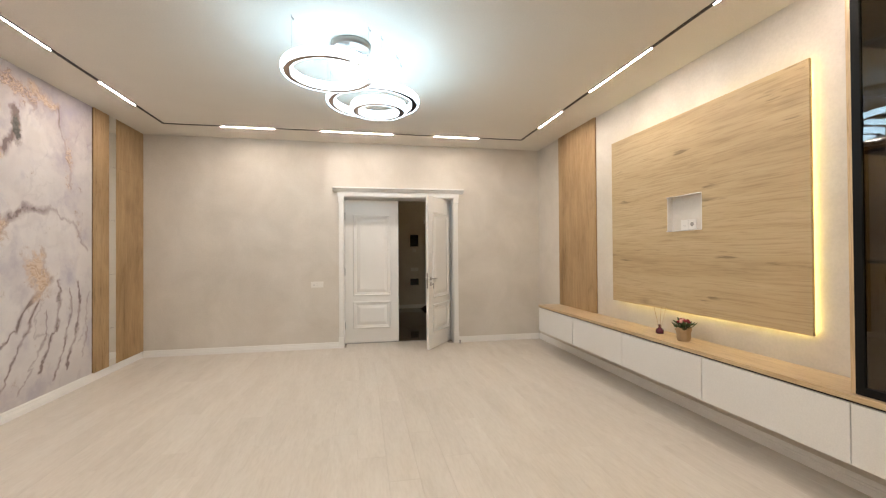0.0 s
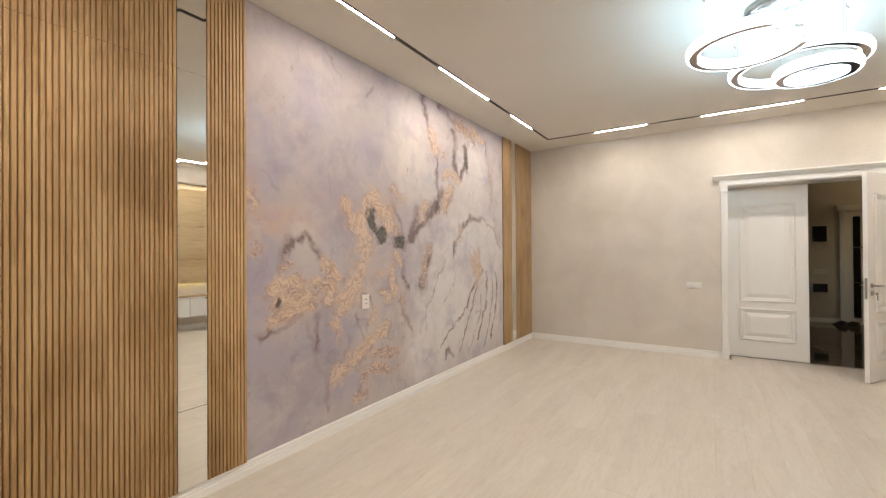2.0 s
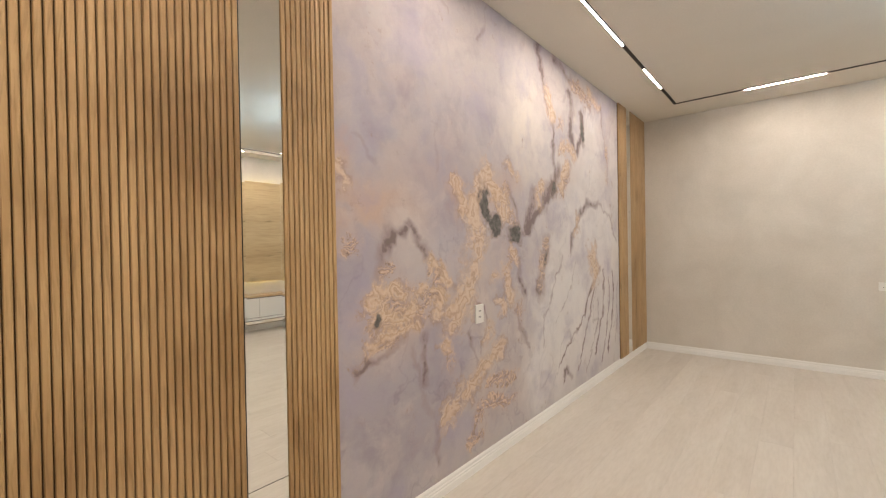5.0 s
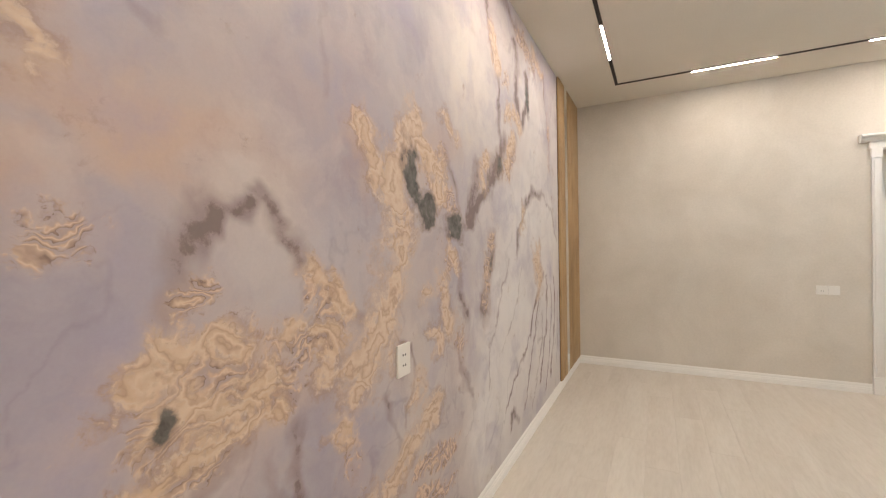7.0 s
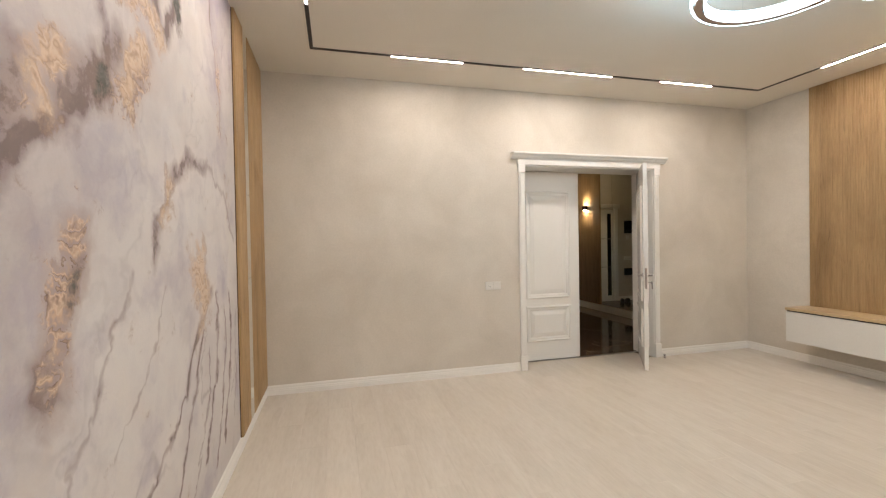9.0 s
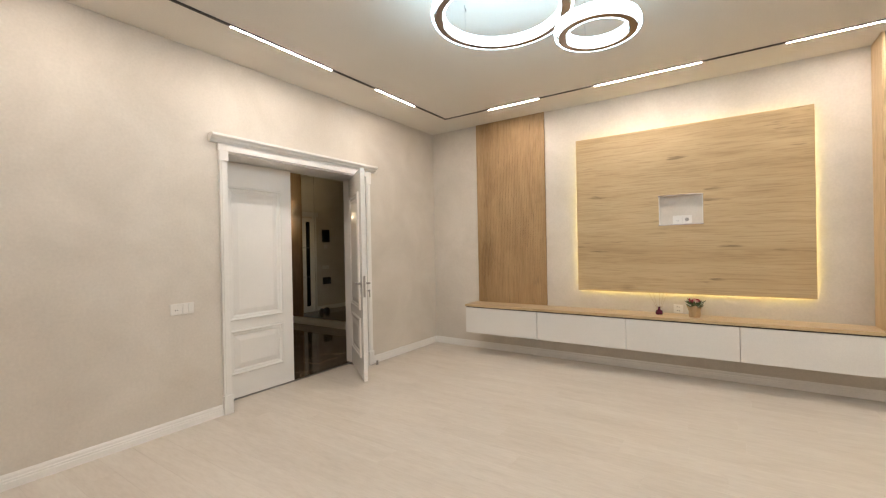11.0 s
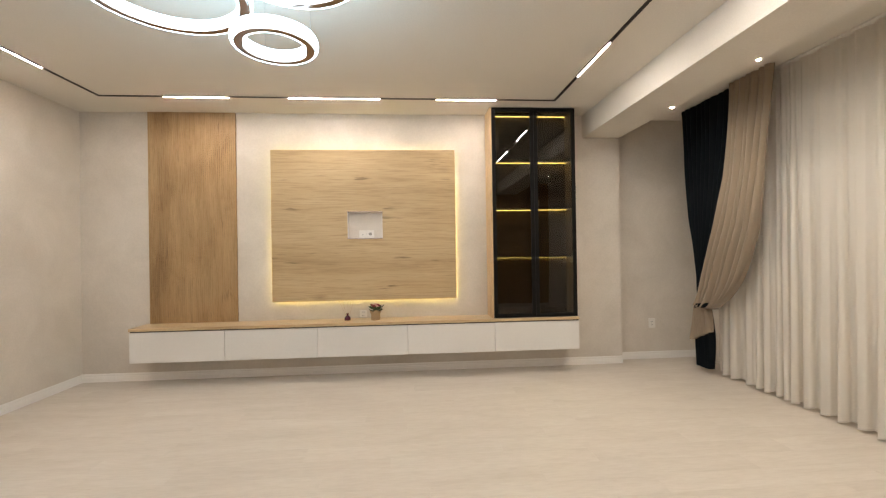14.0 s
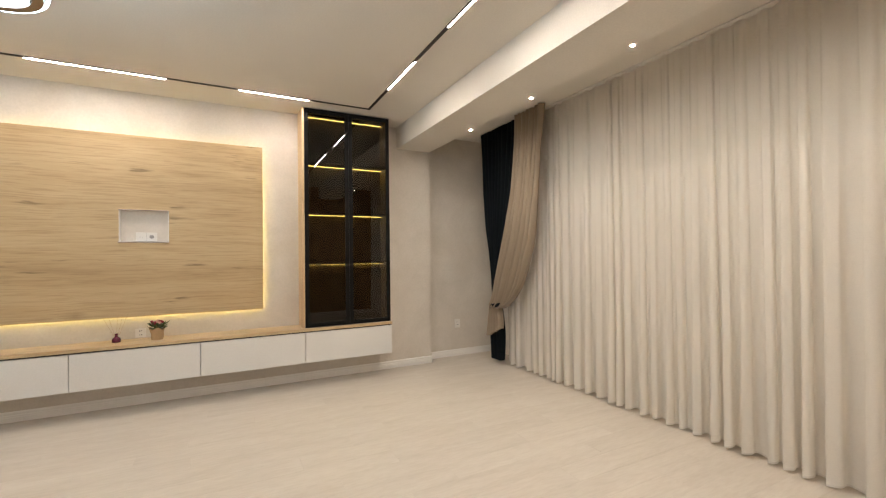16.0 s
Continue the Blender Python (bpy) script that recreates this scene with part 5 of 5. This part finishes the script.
def flower_pot(x, y):
    p = thing("potted_flowers", (x, y, ZT), "small red flowers in a crumpled kraft-wrapped pot", "plant")
    bm = bmesh.new()
    steps, rows = 36, []
    for r, h in ((0.044, 0.0), (0.047, 0.01), (0.049, 0.035), (0.046, 0.055), (0.052, 0.080), (0.062, 0.105), (0.058, 0.108), (0.046, 0.085)):
        rows.append([bm.verts.new((x + (r + 0.005 * (h > 0.03) * math.sin(7 * a + 30 * h) + 0.003 * math.sin(13 * a)) * math.cos(a), y + (r + 0.005 * (h > 0.03) * math.sin(7 * a + 30 * h) + 0.003 * math.sin(13 * a)) * math.sin(a),
                                   ZT + h + (0.012 * math.sin(4 * a + 1) if h > 0.09 else 0))) for a in (2 * math.pi * i / steps for i in range(steps))])
    for a, b in zip(rows, rows[1:]):
        for i in range(steps):
            bm.faces.new((a[i], a[(i + 1) % steps], b[(i + 1) % steps], b[i]))
    bm.faces.new(rows[0][::-1])
    part("wrapped_pot", bm, M_SACK, p, "crumpled brown kraft wrap", True)
    rnd = random.Random(12)

    def leaf(bm, base, way, length, width):
        way = Vector(way).normalized()
        side = way.cross(Vector((0, 0, 1))).normalized() * width
        up = side.cross(way).normalized() * width * 0.25
        b = Vector(base)
        pts = [b, b + way * length * 0.35 + side - up, b + way * length * 0.75 + side * 0.7 - up, b + way * length, b + way * length * 0.75 - side * 0.7 - up, b + way * length * 0.35 - side - up, b + way * length * 0.5 + up]
        v = [bm.verts.new(q) for q in pts]
        for i in range(6):
            bm.faces.new((v[i], v[(i + 1) % 6], v[6]))
    for k in range(24):
        bm = bmesh.new()
        a = k * 2.4
        r = 0.012 + 0.03 * rnd.random()
        out = 0.6 + 0.8 * rnd.random()
        base = (x + r * math.cos(a), y + r * math.sin(a), ZT + 0.095 + 0.03 * rnd.random())
        leaf(bm, base, (out * math.cos(a), out * math.sin(a), 0.25 + 0.7 * rnd.random()), 0.055 + 0.04 * rnd.random(), 0.014)
        part("leaf", bm, M_LEAF, p)
    for k in range(13):
        a, r = k * 2.4, 0.014 * math.sqrt(k)
        c = (x + r * math.cos(a), y + r * math.sin(a), ZT + 0.165 + 0.02 * rnd.random() - r * 0.3)
        bm = bmesh.new()
        bmesh.ops.create_icosphere(bm, subdivisions=2, radius=0.0125)
        for v in bm.verts:
            q = v.co.copy()
            f = 1 + 0.22 * math.sin(6 * math.atan2(q.y, q.x) + 3 * q.z * 80)
            v.co = Vector((c[0] + q.x * f, c[1] + q.y * f, c[2] + q.z * 0.9))
        fl = part("blossom", bm, M_PETAL if k % 4 else M_PETAL2, p)
        part("stem", tube([(x + r * 0.4 * math.cos(a), y + r * 0.4 * math.sin(a), ZT + 0.08), (c[0], c[1], c[2])], 0.0016, steps=5), M_LEAF, fl)


reed_diffuser(5.60, -2.953)
flower_pot(5.575, -3.272)

# ---- hall beyond the door ----
M_HALLWOOD = wood("hall_oak_panel", "z", ((0.20, 0.12, 0.06), (0.30, 0.19, 0.10), (0.37, 0.24, 0.13)), 0.5, 0.4)
M_SHOE, _, _b = start("black_leather", 0.45, 0, (0.012, 0.011, 0.011))
M_SCREEN_GAP, _, _b = start("black_glass_and_gap", 0.08, 0, (0.008, 0.008, 0.009))
HX = HALL_X1


def hall_mirror():
    m = thing("hall_mirror", (HX, 1.9, 0.10), "large frameless hall wall mirror in two sheets", "mirror")
    for a, b in ((0.60, 2.688), (2.692, 3.06)):
        part("mirror_sheet", box(HX - 0.008, HX - 0.002, a, b, 0.102, H - 0.28, 0.001), M_MIRROR, m)
    part("mirror_back", box(HX - 0.002, HX, 0.60, 3.06, 0.102, H - 0.28), M_DARK, m)


hall_mirror()
w = thing("hall_wood_panel", (HX, 3.45, 0.10), "brown oak wall panel beside the hall mirror", "wall panel")
part("oak_board", box(HX - 0.02, HX, 3.061, 3.85, 0.102, H), M_HALLWOOD, w)
sc = thing("wall_sconce", (HX - 0.02, 3.50, 2.02), "small black up and down wall sconce, lit", "lamp")
part("body", box(HX - 0.10, HX - 0.02, 3.46, 3.54, 2.00, 2.09, 0.004), M_BLACK, sc)
for z in (1.9975, 2.0905):
    part("lens", box(HX - 0.085, HX - 0.035, 3.475, 3.525, z, z + 0.002), M_GLOW_SCONCE, sc, "glowing warm lens")

ic = thing("intercom", (4.228, HALL_Y, 1.60), "black wall intercom screen", "intercom")
part("housing", box(4.124, 4.331, HALL_Y - 0.03, HALL_Y, 1.525, 1.82, 0.008), M_SHOE, ic)
part("screen", box(4.14, 4.315, HALL_Y - 0.033, HALL_Y - 0.029, 1.60, 1.805), M_SCREEN_GAP, ic, "dark glass screen")
pb = thing("key_box", (4.228, HALL_Y, 0.56), "small black box on the hall wall", "box")
part("body", box(4.124, 4.332, HALL_Y - 0.05, HALL_Y, 0.555, 0.715, 0.008), M_SHOE, pb)
plate("hall_switch", "white double switch plate in the hall", 0.19, 0.086, "switch", "switch").matrix_basis = pose(4.235, HALL_Y, 0.945)
plate("hall_thermostat", "small white wall control under the intercom", 0.09, 0.09, "none", "switch").matrix_basis = pose(4.228, HALL_Y, 1.43)


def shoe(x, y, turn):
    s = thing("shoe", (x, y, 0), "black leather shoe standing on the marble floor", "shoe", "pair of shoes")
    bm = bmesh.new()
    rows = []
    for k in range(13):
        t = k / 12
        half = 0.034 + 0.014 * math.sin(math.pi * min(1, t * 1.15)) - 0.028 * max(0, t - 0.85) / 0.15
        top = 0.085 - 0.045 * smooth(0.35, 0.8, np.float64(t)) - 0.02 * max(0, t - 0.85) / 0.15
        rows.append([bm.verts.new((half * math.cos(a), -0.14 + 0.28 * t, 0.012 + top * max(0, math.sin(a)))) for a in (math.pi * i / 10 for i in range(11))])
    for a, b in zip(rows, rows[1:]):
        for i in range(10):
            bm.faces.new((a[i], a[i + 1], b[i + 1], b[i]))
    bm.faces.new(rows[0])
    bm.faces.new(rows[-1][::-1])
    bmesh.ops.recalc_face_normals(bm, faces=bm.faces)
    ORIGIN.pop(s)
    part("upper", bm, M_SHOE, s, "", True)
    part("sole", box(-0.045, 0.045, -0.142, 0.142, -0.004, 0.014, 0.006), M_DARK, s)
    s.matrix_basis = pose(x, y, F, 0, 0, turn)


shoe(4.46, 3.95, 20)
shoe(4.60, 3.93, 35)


def entrance_door():
    e = thing("door_3", (5.02, HALL_Y, F), "white hall door with dark gap strip and casing", "door", kind="structure")
    x0, x1 = 4.60, 5.40
    part("slab", box(x0, x1, HALL_Y - 0.03, HALL_Y, F, 2.06, 0.002), M_DOOR, e)
    # the doorway's dark gap, put on the slab as a black strip
    part("dark_strip", box(4.694, 4.794, HALL_Y - 0.034, HALL_Y - 0.029, 0.10, 1.98), M_SCREEN_GAP, e, "narrow black strip standing in for the dark door gap")
    for z in (0.75, 1.40):
        part("metal_inlay", box(4.68, 5.0, HALL_Y - 0.036, HALL_Y - 0.028, z, z + 0.012), M_STEEL, e)
    for a, b in ((x0 - 0.09, x0), (x1, x1 + 0.09)):
        part("pilaster", box(a, b, HALL_Y - 0.035, HALL_Y, F, 2.10, 0.003), M_TRIM, e)
    part("cornice", box(x0 - 0.13, x1 + 0.13, HALL_Y - 0.06, HALL_Y, 2.10, 2.20, 0.008), M_TRIM, e)


entrance_door()
ds = thing("door_stop", (4.40, -0.075, F), "small steel floor door stop", "door stop")
part("post", lathe([(0.016, 0), (0.016, 0.004), (0.011, 0.006), (0.011, 0.035), (0.014, 0.037), (0.014, 0.045), (0.0005, 0.047)], (4.40, -0.075, F), 20), M_STEEL, ds, "", True)

# ---- floor planks ----
def planks():
    w, long_, gap = 0.1925, 1.383, 0.0005
    shared = {}
    x = 0.0
    row = 0
    rnd = random.Random(5)
    while x < XRECESS:
        x1 = min(x + w, XRECESS)
        y = -0.001 + 0.25 * (DX0 < x + w / 2 < DX1)
        first = 0.25 + 1.1 * ((row * 0.37 + 0.13 * rnd.random()) % 1)
        while y > YSOUTH:
            n = first if first else long_
            first = 0
            y1 = max(y - n, YSOUTH)
            key = (round(x1 - x, 4), round(y - y1, 4))
            if key not in shared:
                a, b, c = key[0] / 2 - gap / 2, key[1] / 2 - gap / 2, 0.0006
                bm = bmesh.new()
                lo = [bm.verts.new((sx * a, sy * b, -0.012)) for sx, sy in ((-1, -1), (1, -1), (1, 1), (-1, 1))]
                md = [bm.verts.new((sx * a, sy * b, -c * 0.7)) for sx, sy in ((-1, -1), (1, -1), (1, 1), (-1, 1))]
                hi = [bm.verts.new((sx * (a - c), sy * (b - c), 0)) for sx, sy in ((-1, -1), (1, -1), (1, 1), (-1, 1))]
                for p, q in ((lo, md), (md, hi)):
                    for i in range(4):
                        bm.faces.new((p[i], p[(i + 1) % 4], q[(i + 1) % 4], q[i]))
                bm.faces.new(hi)
                me = bpy.data.meshes.new("plank")
                bm.to_mesh(me)
                bm.free()
                me.materials.append(M_FLOOR)
                shared[key] = me
            o = new("plank", shared[key])
            o.parent = floor
            o.location = ((x + x1) / 2, (y + y1) / 2, F)
            y = y1
        x, row = x1, row + 1


planks()
